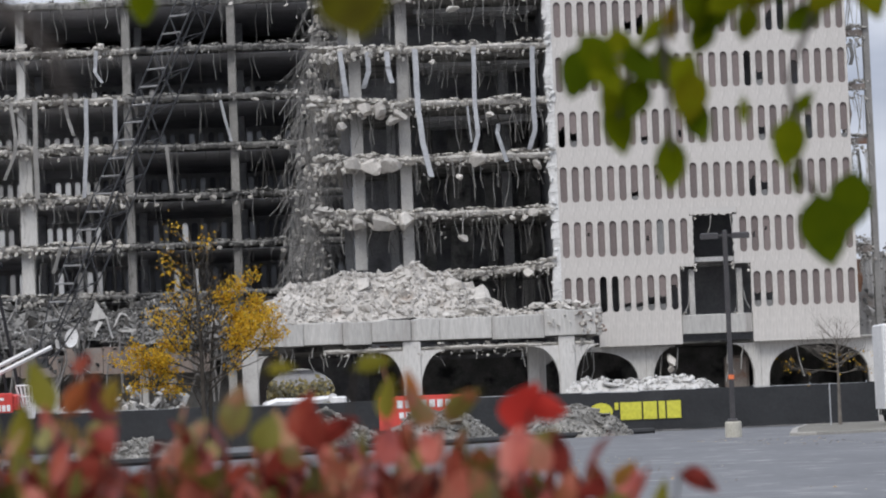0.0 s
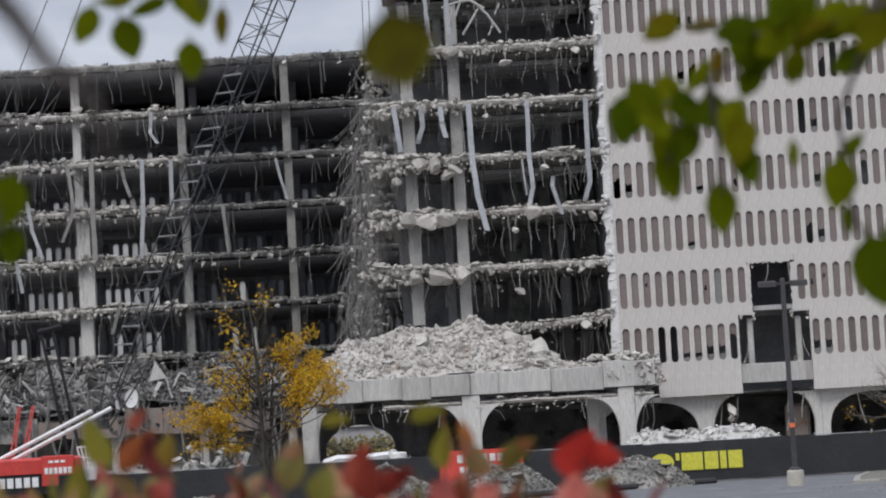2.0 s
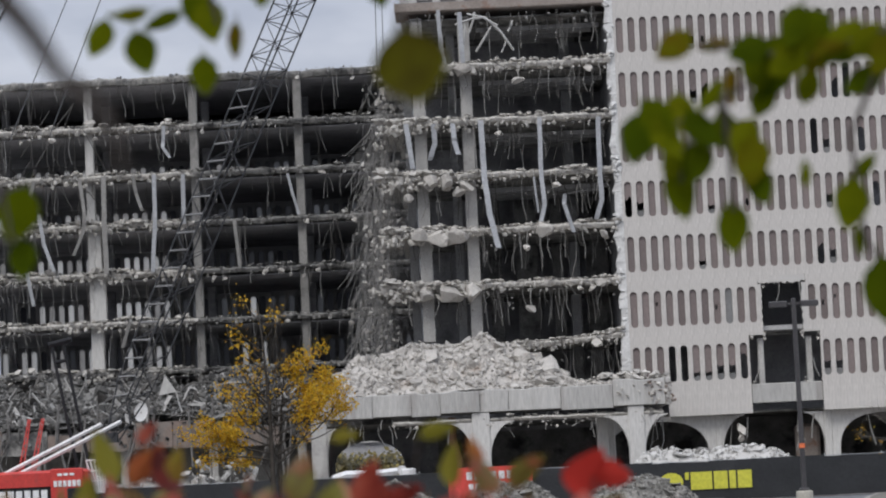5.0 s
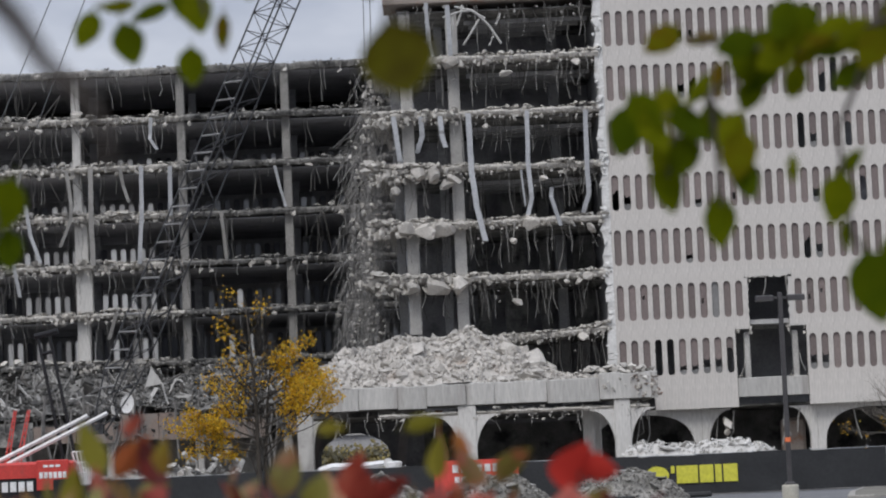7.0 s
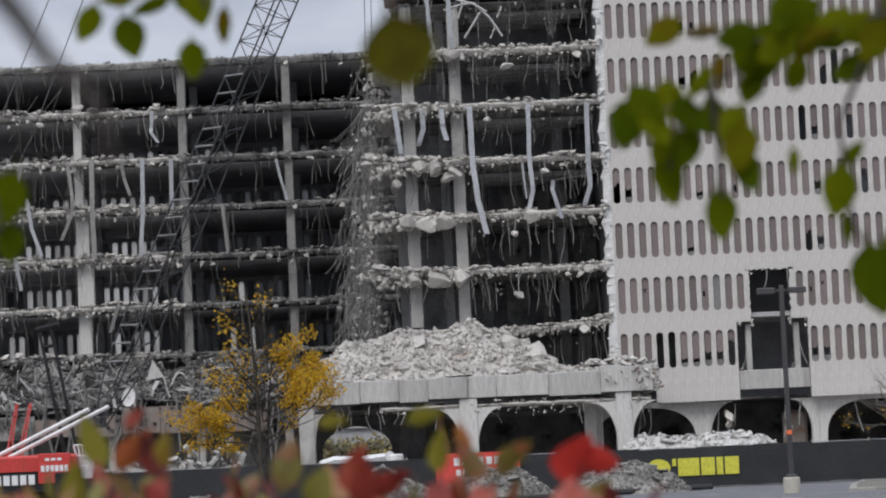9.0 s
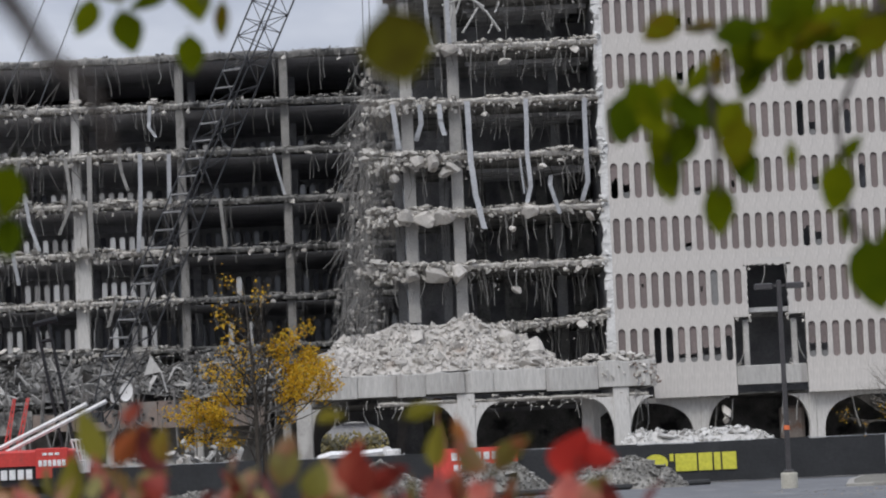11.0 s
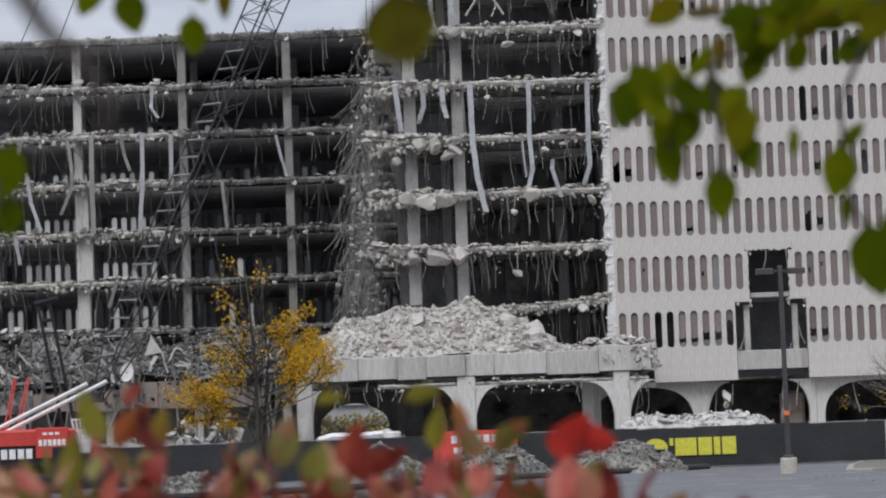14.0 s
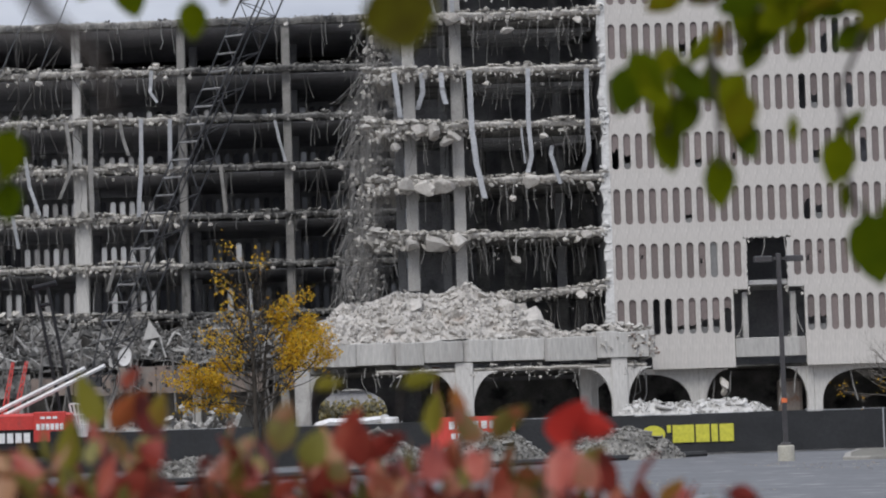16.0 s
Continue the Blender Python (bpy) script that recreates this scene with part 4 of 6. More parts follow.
s.add([(x, WING + d, z) for d in (0, 0.4) for x, z in cv] + [(x, WING + d, 9.6) for d in (0, 0.4) for x, z in cv],
      [(j, j + 1, 51 + j, 50 + j) for j in range(24)] + [(j, 25 + j, 26 + j, j + 1) for j in range(24)])
part("rear_arch", s, M["dark"], wing)
part("rear_wall", Soup().box(-11.5, -9.7, WING, WING + 0.4, 0, 9.6), M["dark"], wing)
part("rear_wall", Soup().box(-4.6, 1.0, WING, WING + 0.4, 0, 9.6), M["dark"], wing)


# ---- rubble heaps ----
def heap(name, label, height, x0, x1, y0, y1, seed, big, small, mats, sizes, group="", base_z=0.0, parts=True):
    """A rubble heap: a lumpy mound, single large lumps as parts, small stuff joined."""
    rng = random.Random(seed)
    top = thing(name, ((x0 + x1) / 2, (y0 + y1) / 2, base_z), label, "rubble", group)
    s, nx, ny = Soup(), 40, 14
    vs = []
    for j in range(ny + 1):
        for i in range(nx + 1):
            x, y = x0 + (x1 - x0) * i / nx, y0 + (y1 - y0) * j / ny
            h = height(x, y)
            vs.append((x, y, base_z - 0.05 + max(0.0, h - 0.1 + 0.18 * noise.noise(Vector((x * 1.3, y * 1.3, seed))))))
    s.add(vs, [(j * (nx + 1) + i, j * (nx + 1) + i + 1, (j + 1) * (nx + 1) + i + 1, (j + 1) * (nx + 1) + i) for j in range(ny) for i in range(nx)])
    part("mound", s, mats[0], top)
    lumps = []
    for vs_, fs_ in CHUNKS:
        lumps.append(Soup().add(vs_, fs_).mesh("lump"))
    for i in range(big):
        x, y = rng.uniform(x0, x1), rng.uniform(y0, y1)
        h = height(x, y)
        if h < 0.12:
            continue
        sz = sizes[0][0] + (sizes[0][1] - sizes[0][0]) * rng.random() ** 2
        slabby = rng.random() < 0.14
        m = Matrix.Translation((x, y, base_z + h - 0.05)) @ Euler((rng.uniform(-0.6, 0.6), rng.uniform(-0.6, 0.6), rng.uniform(0, 6.3))).to_matrix().to_4x4() @ Matrix.Scale(sz * (2.0 if slabby else 1), 4) @ Matrix.Diagonal((1, 1, 0.28 if slabby else 1, 1))
        place("lump", rng.choice(lumps), mats[1], top, m)
    s = Soup()
    for i in range(small):
        x, y = rng.uniform(x0, x1), rng.uniform(y0, y1)
        h = height(x, y)
        if h < 0.05:
            continue
        s.chunk(rng, (x, y, base_z + h - 0.03), sizes[1][0] + (sizes[1][1] - sizes[1][0]) * rng.random() ** 2.5)
    tagged(part("small_rubble", s, mats[2], top), kind="stuff")
    return top


def roof_profile(x, y):
    pts = [(-9, 0.9), (-8.2, 1.5), (-6.9, 2.5), (-5.0, 2.9), (-3.2, 3.5), (-1, 3.3), (0.6, 3.4), (1.5, 3.9), (2.4, 3.3), (4.0, 2.9), (5.7, 1.75), (7.3, 0.7), (9, 0.5), (12.6, 0.35)]
    h = float(np.interp(x, [p[0] for p in pts], [p[1] for p in pts]))
    f = (y - (CAN + 0.3)) / 6.0
    return max(0.15, h * min(1.0, 0.10 + f) + 0.45 * noise.noise(Vector((x * 0.55, y * 0.55, 2.2))))


heap("roof_rubble_heap", "pale grey heap of broken concrete slumped over the canopy roof", roof_profile, -8.9, 12.4, CAN + 0.25, FRONT + 0.8, 3, 300, 9500,
     (M["gravel"], M["chunk"], M["gravel"]), ((0.3, 1.3), (0.04, 0.44)), base_z=6.9)


def pile(cx, cy, rx, ry, h, seed):
    def f(x, y):
        d = ((x - cx) / rx) ** 2 + ((y - cy) / ry) ** 2
        return max(0.0, h * (1 - d) * (1 + 0.45 * noise.noise(Vector((x * 0.7, y * 0.7, seed)))))
    return f


for i, (cx, cy, rx, ry, h) in enumerate(((8.3, 123.0, 3.2, 2.6, 1.5), (2.1, 118.0, 2.7, 2.5, 1.75), (-3.0, 113.0, 2.4, 2.4, 1.6), (-10.5, 100.0, 3.2, 2.5, 0.9))):
    heap("rubble_pile", "grey pile of crushed concrete rubble in front of the fence", pile(cx, cy, rx, ry, h, i), cx - rx, cx + rx, cy - ry, cy + ry, 50 + i, 230, 2400,
         (M["grey_rubble"], M["grey_rubble"], M["grey_rubble"]), ((0.2, 0.62), (0.06, 0.22)), group="rubble piles along the fence")
def white_profile(x, y):
    pts = [(10.0, 2.2), (10.6, 2.85), (11.5, 3.15), (12.4, 3.0), (13.4, 2.75), (14.4, 2.75), (15.2, 2.95), (16.2, 3.05), (17.4, 2.95), (18.6, 2.6), (19.6, 2.0)]
    h = float(np.interp(x, [p[0] for p in pts], [p[1] for p in pts]))
    return max(0.0, h * (1 - ((y - 150) / 3.2) ** 2) * (1 + 0.10 * noise.noise(Vector((x * 1.4, y, 6.0)))))


heap("white_rubble_heap", "long heap of clean white broken concrete behind the fence", white_profile, 10.0, 19.6, 147, 153, 70, 200, 1100,
     (M["white_rubble"], M["white_rubble"], M["white_rubble"]), ((0.22, 0.6), (0.10, 0.35)))


# the far heap beyond the building's end
heap("far_rubble_heap", "tall heap of grey rubble beyond the end of the building", pile(38, 186, 7.5, 5, 11.5, 30), 31, 45, 181, 191, 80, 260, 2600,
     (M["gravel"], M["chunk"], M["grey_rubble"]), ((0.5, 1.3), (0.2, 0.6)))

# ---- podium of the far wing with its debris ----
podium = thing("wing_podium", (-25, 178, 0), "low podium wall of pinkish stained concrete under the far wing", "wall", kind="structure")
x = -40.0
rng = random.Random(9)
while x < -11.0:
    w = rng.uniform(2.4, 3.4)
    if rng.random() < 0.14:
        x += w * 0.6
        continue
    part("parapet_panel", Soup().box(x + 0.02, x + w - 0.02, 175 + rng.uniform(-0.05, 0.05), 175.4, 4.85 + rng.uniform(-0.08, 0.08), 6.7 + rng.uniform(-0.7, 0.1)), M["pink"] if rng.random() < 0.6 else M["raw_dark"], podium)
    x += w
part("podium_slab", Soup().box(-40, -10.5, 175.4, 186, 5.6, 6.2), M["raw_dark"], podium)
# Slab added over this gap to keep sky light off the arch behind
part("podium_slab", Soup().box(-10.49, -2.0, FRONT + 0.05, 185.9, 5.6, 6.2), M["shade_dark"], podium)
tagged(part("parapet_crust", crust(-39, -11, 174.9, 6.5, 93, 420, 0.6, 1.3, heap=0.3), M["junk"], podium), kind="stuff")
s = Soup()
for i in range(60):
    x = rng.uniform(-38, -11)
    y = 174.6 + rng.uniform(-0.3, 0.3)
    s.tube([(x, y, rng.uniform(6.3, 8.5)), (x + rng.uniform(-0.4, 0.4), y, rng.uniform(5.0, 6.2)), (x + rng.uniform(-0.8, 0.8), y, rng.uniform(2.6, 5.0))], rng.uniform(0.03, 0.09), 4)
tagged(part("hanging_bars", s, M["wire_mid"], podium), kind="stuff")
# Backing wall added to make the opening under the podium dark
part("podium_shade_wall", Soup().box(-40, -10.5, 179, 179.2, 0.03, 5.6), M["shade_dark"], podium)
for i in range(5):
    part("podium_column", Soup().bevel_box(-36.5 + 6.2 * i, -35.9 + 6.2 * i, 175.6, 176.2, 0.03, 5.6, 0.04), M["column"], podium)


def junk_profile(x, y):
    return max(0.2, (1.0 + 2.9 * min(1.0, (y - 175.4) / 7.0)) * (0.92 + 0.35 * noise.noise(Vector((x * 0.35, y * 0.4, 5.5)))))


heap("tangled_debris_heap", "dark tangled heap of concrete, sheet metal and pipes on the podium", junk_profile, -38, -10.5, 175.4, 185.8, 33, 290, 5200,
     (M["shade_dark"], M["junk"], M["junk"]), ((0.4, 1.3), (0.10, 0.55)), base_z=6.2)
rng = random.Random(34)
s, s2 = Soup(), Soup()
for i in range(420):
    x, y = rng.uniform(-38, -10.8), rng.uniform(175.2, 183)
    z = 6.3 + junk_profile(x, y) * rng.uniform(0.5, 1.05)
    a, b = rng.uniform(0, 6.3), rng.uniform(-1.2, 1.2)
    L = rng.uniform(0.5, 2.4)
    v = Vector((math.cos(a) * math.cos(b), 0.4 * math.sin(a), math.sin(b)))
    p = Vector((x, y, z))
    (s if rng.random() < 0.6 else s2).tube([p, p + v * L * 0.5 + Vector((0, 0, rng.uniform(-0.2, 0.2))), p + v * L], rng.uniform(0.03, 0.08), 4)
for i in range(150):
    x, y = rng.uniform(-38, -10.8), rng.uniform(175.2, 181)
    z = 6.3 + junk_profile(x, y) * rng.uniform(0.5, 1.0)
    m = Matrix.Translation((x, y, z)) @ Euler((rng.uniform(-1.5, 1.5), rng.uniform(-1.5, 1.5), rng.uniform(0, 6))).to_matrix().to_4x4()
    (s if rng.random() < 0.45 else s2).box(-rng.uniform(0.2, 0.7), rng.uniform(0.2, 0.7), -rng.uniform(0.1, 0.5), rng.uniform(0.1, 0.5), -0.02, 0.02, m)
solo("bent_pipes", s, M["wire"], "dark bent pipes and bars tangled in the debris", "debris", kind="stuff")
solo("pale_scraps", s2, M["fascia"], "pale bent studs and scraps lying in the debris", "debris", kind="stuff")
# white round disc and triangular board in the debris
dish = thing("satellite_dish", (-22.3, 173.6, 6.7), "white round satellite dish leaning on the debris", "dish")
s, n = Soup(), 20
vs = [(0, 0.10, 0)]
for r, d in ((0.22, 0.07), (0.4, 0.02), (0.46, -0.03), (0.46, -0.06), (0.40, 0.0), (0.0, 0.07)):
    vs += [(r * math.cos(2 * math.pi * i / n), d, 1.45 * r * math.sin(2 * math.pi * i / n)) for i in range(n)]
fs = [(0, 1 + (i + 1) % n, 1 + i) for i in range(n)]
for q in range(5):
    fs += [(1 + q * n + i, 1 + q * n + (i + 1) % n, 1 + (q + 1) * n + (i + 1) % n, 1 + (q + 1) * n + i) for i in range(n)]
s.add([tuple(Matrix.Translation((-22.3, 173.6, 7.42)) @ Matrix.Rotation(radians(12), 4, "Y") @ Vector(v)) for v in vs], fs)
part("bowl", s, M["white_paint"], dish)
part("arm", Soup().tube([(-22.3, 173.6, 7.4), (-22.25, 174.3, 6.9), (-22.25, 175.1, 6.6)], 0.05, 5), M["wire_pale"], dish)
solo("triangular_board", Soup().add([(-21.2, 174.9, 8.55), (-19.95, 174.9, 8.75), (-20.75, 175.2, 9.95), (-21.2, 175.0, 8.55), (-19.95, 175.0, 8.75), (-20.75, 175.3, 9.95)],
                                     [(0, 1, 2), (5, 4, 3), (0, 3, 4, 1), (1, 4, 5, 2), (2, 5, 3, 0)]), M["fascia"], "pale triangular piece of board stuck in the debris", "board")


# ---- things hanging in the torn floors ----
def strip(pts, y, width=0.26, mat="strip", label="long bent metal strip hanging from a torn floor", rngs=1):
    """A limp strip through a few bends."""
    fine = []
    for (xa, za), (xb, zb) in zip(pts, pts[1:]):
        for j in range(5):
            f = j / 5
            fine.append((xa + (xb - xa) * f + 0.03 * wave(za + (zb - za) * f, rngs, 1.1), y + 0.12 * wave(za + f, rngs + 3, 0.8), za + (zb - za) * f))
    fine.append((pts[-1][0], y, pts[-1][1]))
    solo("hanging_strip", Soup().ribbon(fine, width, 0.05, (1, 0.25, 0)), M[mat], label, "metal strip", "hanging strips")


for i, (pts, w) in enumerate(((((-2.97, 25.3), (-2.8, 23.8), (-2.64, 22.3)), 0.34), (((-1.14, 25.2), (-1.1, 23.9), (-1.5, 22.8)), 0.34), (((0.12, 25.2), (0.2, 24.0), (0.42, 23.1)), 0.34),
                              (((1.99, 25.3), (2.05, 21.35), (2.3, 19.0), (2.78, 16.8)), 0.38), (((5.86, 25.3), (5.8, 21.5), (5.95, 19.5), (5.64, 18.4)), 0.3),
                              (((9.74, 25.2), (9.66, 21.8), (9.7, 19.6), (9.28, 18.4)), 0.33), (((9.2, 20.4), (8.63, 20.33), (7.3, 20.15), (7.2, 19.5), (7.76, 17.6)), 0.28),
                              (((5.3, 21.4), (5.5, 19.0)), 0.12), (((-0.5, 32.8), (-0.45, 30.4), (-0.2, 29.2)), 0.25), (((0.9, 32.6), (1.0, 29.2)), 0.3))):
    strip(pts, FRONT - 0.45, w, rngs=i)
for i, (pts, w) in enumerate(((((-26.0, 25.4), (-26.05, 21.0), (-26.0, 18.1)), 0.42), (((-22.23, 25.4), (-22.3, 21.5), (-22.57, 18.1)), 0.36), (((-27.8, 25.3), (-27.5, 22.8), (-27.56, 21.6), (-28.4, 19.6)), 0.30),
                              (((-30.9, 22.8), (-30.6, 20.6), (-29.9, 18.5)), 0.32), (((-23.8, 25.3), (-23.6, 24.0), (-23.2, 22.7)), 0.3), (((-20.1, 25.3), (-20.15, 21.6)), 0.36),
                              (((-31.2, 25.3), (-31.8, 23.0)), 0.35), (((-12.3, 25.0), (-11.9, 23.2), (-11.6, 21.9)), 0.25), (((-16.4, 21.8), (-16.1, 18.2)), 0.3),
                              (((-21.4, 29.0), (-21.5, 27.4), (-21.0, 26.6)), 0.3), (((-24.4, 14.5), (-25.0, 12.6)), 0.3), (((-31.9, 18.4), (-31.5, 16.0)), 0.3))):
    strip(pts, WING - 0.6, w * 0.85, "strip" if i % 2 else "column_dim", rngs=30 + i)

rng = random.Random(71)


def knob_mesh(seed):
    """A rough broken lump, flat on one side."""
    bm = bmesh.new()
    bmesh.ops.create_icosphere(bm, subdivisions=3, radius=0.5)
    r = random.Random(seed)
    cuts = [(Vector((r.gauss(0, 1), r.gauss(0, 1), r.gauss(0, 1))).normalized(), r.uniform(0.2, 0.36)) for _ in range(9)]
    k = Vector((r.uniform(0.8, 1.2), r.uniform(0.6, 1.0), r.uniform(0.55, 0.85)))
    for v in bm.verts:
        p = v.co * (1 + 0.35 * noise.noise(v.co * 2.6 + Vector((seed, 0, 0))) + 0.2 * noise.noise(v.co * 7 + Vector((0, seed, 0))))
        for n, d in cuts:
            p -= n * max(0.0, p.dot(n) - d) * 0.97
        v.co = Vector((p.x * k.x, p.y * k.y, p.z * k.z))
    me = bpy.data.meshes.new("lump")
    bm.to_mesh(me)
    bm.free()
    return me


lump_meshes = [knob_mesh(i) for i in range(10)]


def hanging_lump(x, y, z, size, drop, mat):
    """A lump of concrete held by a bar."""
    top = thing("hanging_lump", (x, y, z), "lump of broken concrete dangling on a bar below a floor", "concrete lump", "dangling lumps")
    m = Matrix.Translation((x, y, z)) @ Euler((rng.gauss(0, 0.3), rng.gauss(0, 0.3), rng.uniform(0, 6))).to_matrix().to_4x4() @ Matrix.Scale(size, 4)
    place("lump", rng.choice(lump_meshes), mat, top, m)
    part("bar", Soup().tube([(x, y, z), (x + rng.uniform(-0.1, 0.1), y + 0.1, z + drop * 0.5), (x + rng.uniform(-0.15, 0.15), y + 0.3, z + drop)], 0.03, 4), M["wire_pale"], top)


for x, z, size in ((4.6, 18.6 - 1.9, 0.55), (4.7, 13.6 - 1.2, 0.8), (5.9, 17.5, 1.0), (3.4, 28.4, 0.8), (1.6, 28.3, 0.9), (4.6, 27.9, 0.75), (-0.3, 28.6, 0.8), (0.9, 28.4, 1.0), (9.2, 28.5, 0.7),
                   (-2.4, 17.45, 1.1), (-1.4, 17.3, 1.2), (0.2, 17.35, 1.3), (1.3, 17.6, 0.8), (-2.2, 13.6, 1.3), (-0.6, 13.5, 1.6), (0.9, 13.6, 1.2), (-1.4, 21.1, 1.2), (-0.5, 21.0, 1.3), (0.4, 20.3, 0.9),
                   (0.9, 20.6, 0.8), (2.0, 20.9, 0.5), (6.8, 20.8, 0.6), (3.1, 24.4, 0.5), (-3.0, 20.0, 0.8), (9.4, 13.85, 0.8), (8.8, 13.9, 0.6), (8.0, 13.9, 0.5), (8.9, 9.9, 0.9), (1.6, 21.9, 0.5), (9.8, 17.1, 0.9)):
    lev = min((v for v in LEVELS if v > z), default=33)
    z += 0.3 if size >= 0.8 else 0.0
    hanging_lump(x, FRONT - 0.3, z, size * (1.4 if size > 0.9 else 1.1), lev - z - 0.2, M["chunk"])
for i in range(44):
    x = rng.uniform(-34, -7)
    lev = rng.choice(LEVELS[1:])
    z = lev - rng.uniform(0.4, 0.95)
    hanging_lump(x, WING - 0.35, z, rng.uniform(0.25, 0.75), lev - z - 0.2, M["chunk"])

for i, (xa, za, xb, zb) in enumerate(((0.6, 31.8, 2.6, 32.2), (1.4, 32.5, 3.4, 31.6), (2.6, 32.2, 4.4, 29.9), (3.0, 31.6, 1.9, 29.9), (3.9, 30.6, 3.6, 29.8), (1.9, 32.6, 1.5, 31.2), (4.4, 31.9, 4.1, 31.2), (-0.6, 32.6, -0.3, 29.4), (1.2, 31.9, 1.1, 30.4))):
    solo("bent_stud", Soup().tube([(xa, FRONT - 0.2, za), ((xa + xb) / 2 + 0.1, FRONT - 0.35, (za + zb) / 2 + 0.12), (xb, FRONT - 0.3, zb)], 0.075, 4), M["fascia"], "pale bent ceiling stud hanging from the top floor", "stud", "bent studs")

# loose bars and cables, a tangle nobody could count
s, s2 = Soup(), Soup()
for i in range(420):
    x = rng.uniform(-3.2, 10.3)
    lev = rng.choice(LEVELS)
    y = FRONT + rng.uniform(-0.3, 2.5)
    L = rng.uniform(0.4, 2.8) if rng.random() < 0.7 else rng.uniform(2, 3.3)
    p = [(x, y, lev - 0.2)]
    for j in range(3):
        x += rng.gauss(0, 0.14)
        p.append((x, y + rng.uniform(-0.1, 0.1), lev - 0.2 - L * (j + 1) / 3))
    (s if rng.random() < 0.35 else s2).tube(p, rng.uniform(0.012, 0.034), 3)
for i in range(320):
    x, lev = rng.uniform(-3.2, 10.3), rng.choice(LEVELS)
    s2.chunk(rng, (x, FRONT + rng.uniform(-0.3, 0.6), lev - 0.3 - 1.6 * rng.random() ** 2.2), 0.06 + 0.3 * rng.random() ** 2.5)
solo("dark_hanging_bars", s, M["wire"], "dark bars and cables hanging between the torn floors", "rebar", kind="stuff")
solo("pale_hanging_bars", s2, M["wire_pale"], "pale dusty bars hanging between the torn floors", "rebar", kind="stuff")
s, s2 = Soup(), Soup()
for i in range(520):
    x = rng.uniform(-36, -6) if i % 2 else rng.uniform(-36, -19)
    lev = rng.choice(LEVELS)
    y = WING + rng.uniform(-0.6, 1.0)
    L = rng.uniform(0.5, 3.4)
    p = [(x, y, lev - 0.2)]
    for j in range(4):
        x += rng.gauss(0.03, 0.09)
        p.append((x, y + rng.uniform(-0.1, 0.1), lev - 0.2 - L * (j + 1) / 4))
    (s if rng.random() < 0.5 else s2).tube(p, rng.uniform(0.012, 0.032), 3)
for i in range(26):
    x = rng.uniform(-36, -27)
    z = rng.uniform(22, 32)
    s.tube([(x, WING - 0.3, z), (x + rng.uniform(-3, 3), WING + 0.5, z - rng.uniform(1.5, 3.4))], 0.03, 3)
solo("wing_dark_bars", s, M["wire"], "dark bars and wires trailing from the far wing", "rebar", kind="stuff")
solo("wing_pale_bars", s2, M["wire_pale"], "pale dusty bars trailing from the far wing", "rebar", kind="stuff")

# curtain of wire mesh and crumbs at the torn corner between wing and centre
s, s2, s3 = Soup(), Soup(), Soup()
for i in range(950):
    z = rng.uniform(11.5, 29.5) if rng.random() < 0.55 else rng.uniform(11.5, 24)
    f = (z - 11) / 19
    xc = -5.7 + 1.5 * f
    x = xc + rng.gauss(0, 0.8) * (1.2 - 0.4 * f)
    y = rng.uniform(FRONT + 1, FRONT + 12)
    L = rng.uniform(0.8, 4.2)
    a = rng.gauss(-0.08, 0.14)
    p = [(x, y, z)]
    for j in range(4):
        a += rng.gauss(0, 0.2)
        q = p[-1]
        p.append((q[0] + math.sin(a) * L / 4, q[1] + rng.uniform(-0.15, 0.15), q[2] - math.cos(a) * L / 4))
    (s if i % 5 < 2 else s3).tube(p, rng.uniform(0.007, 0.021), 3)
for i in range(520):
    z = rng.uniform(10.5, 30)
    f = (z - 11) / 19
    s2.chunk(rng, (-5.4 + 1.6 * f + rng.gauss(0, 0.75), rng.uniform(FRONT + 0.5, FRONT + 10), z), 0.08 + 0.55 * rng.random() ** 3)
solo("torn_wire_mesh", s, M["wire_mid"], "curtain of torn dusty wire mesh at the broken corner", "wire mesh", kind="stuff")
solo("dusty_wire_mesh", s3, M["wire_pale"], "pale dust-covered wires hanging in the broken corner", "wire mesh", kind="stuff")
solo("clinging_crumbs", s2, M["raw"], "broken concrete crumbs caught in the wire mesh", "rubble", kind="stuff")
for i, z in enumerate(LEVELS[1:6]):
    solo("broken_slab_end", torn_slab(-5.4 + 0.25 * i, -3.3, FRONT + 1.0, FRONT + 12, z - 0.12, 610 + i, 0.3, 0.8), M["raw"], "ragged end of a broken floor slab", "slab", "slab ends")
    solo("slab_end_crust", crust(-4.9, -2.2, FRONT + 0.2, z - 0.1, 620 + i, 130, 0.75, 0.7, heap=0.5), M["raw"], "crumbling concrete heaped on a broken slab end", "rubble", "slab end crusts", "stuff")

# ---- crane ----
crane = thing("crawler_crane", (-20.5, 128, 0), "red crawler crane with a dark lattice boom raised before the ruin", "crane")
boom = part("boom", Soup().box(-21.3, -20.7, 149.6, 150.4, 4.9, 5.5), M["boom"], crane, "long grey lattice boom")
foot, tip = Vector((-21.0, 150.0, 5.2)), Vector((-5.6, 150.0, 38.6))
axis = (tip - foot).normalized()
u = Vector((axis.z, 0, -axis.x)).normalized()
v = Vector((0, 1, 0))
HALF = 1.16
length = (tip - foot).length
chords = []
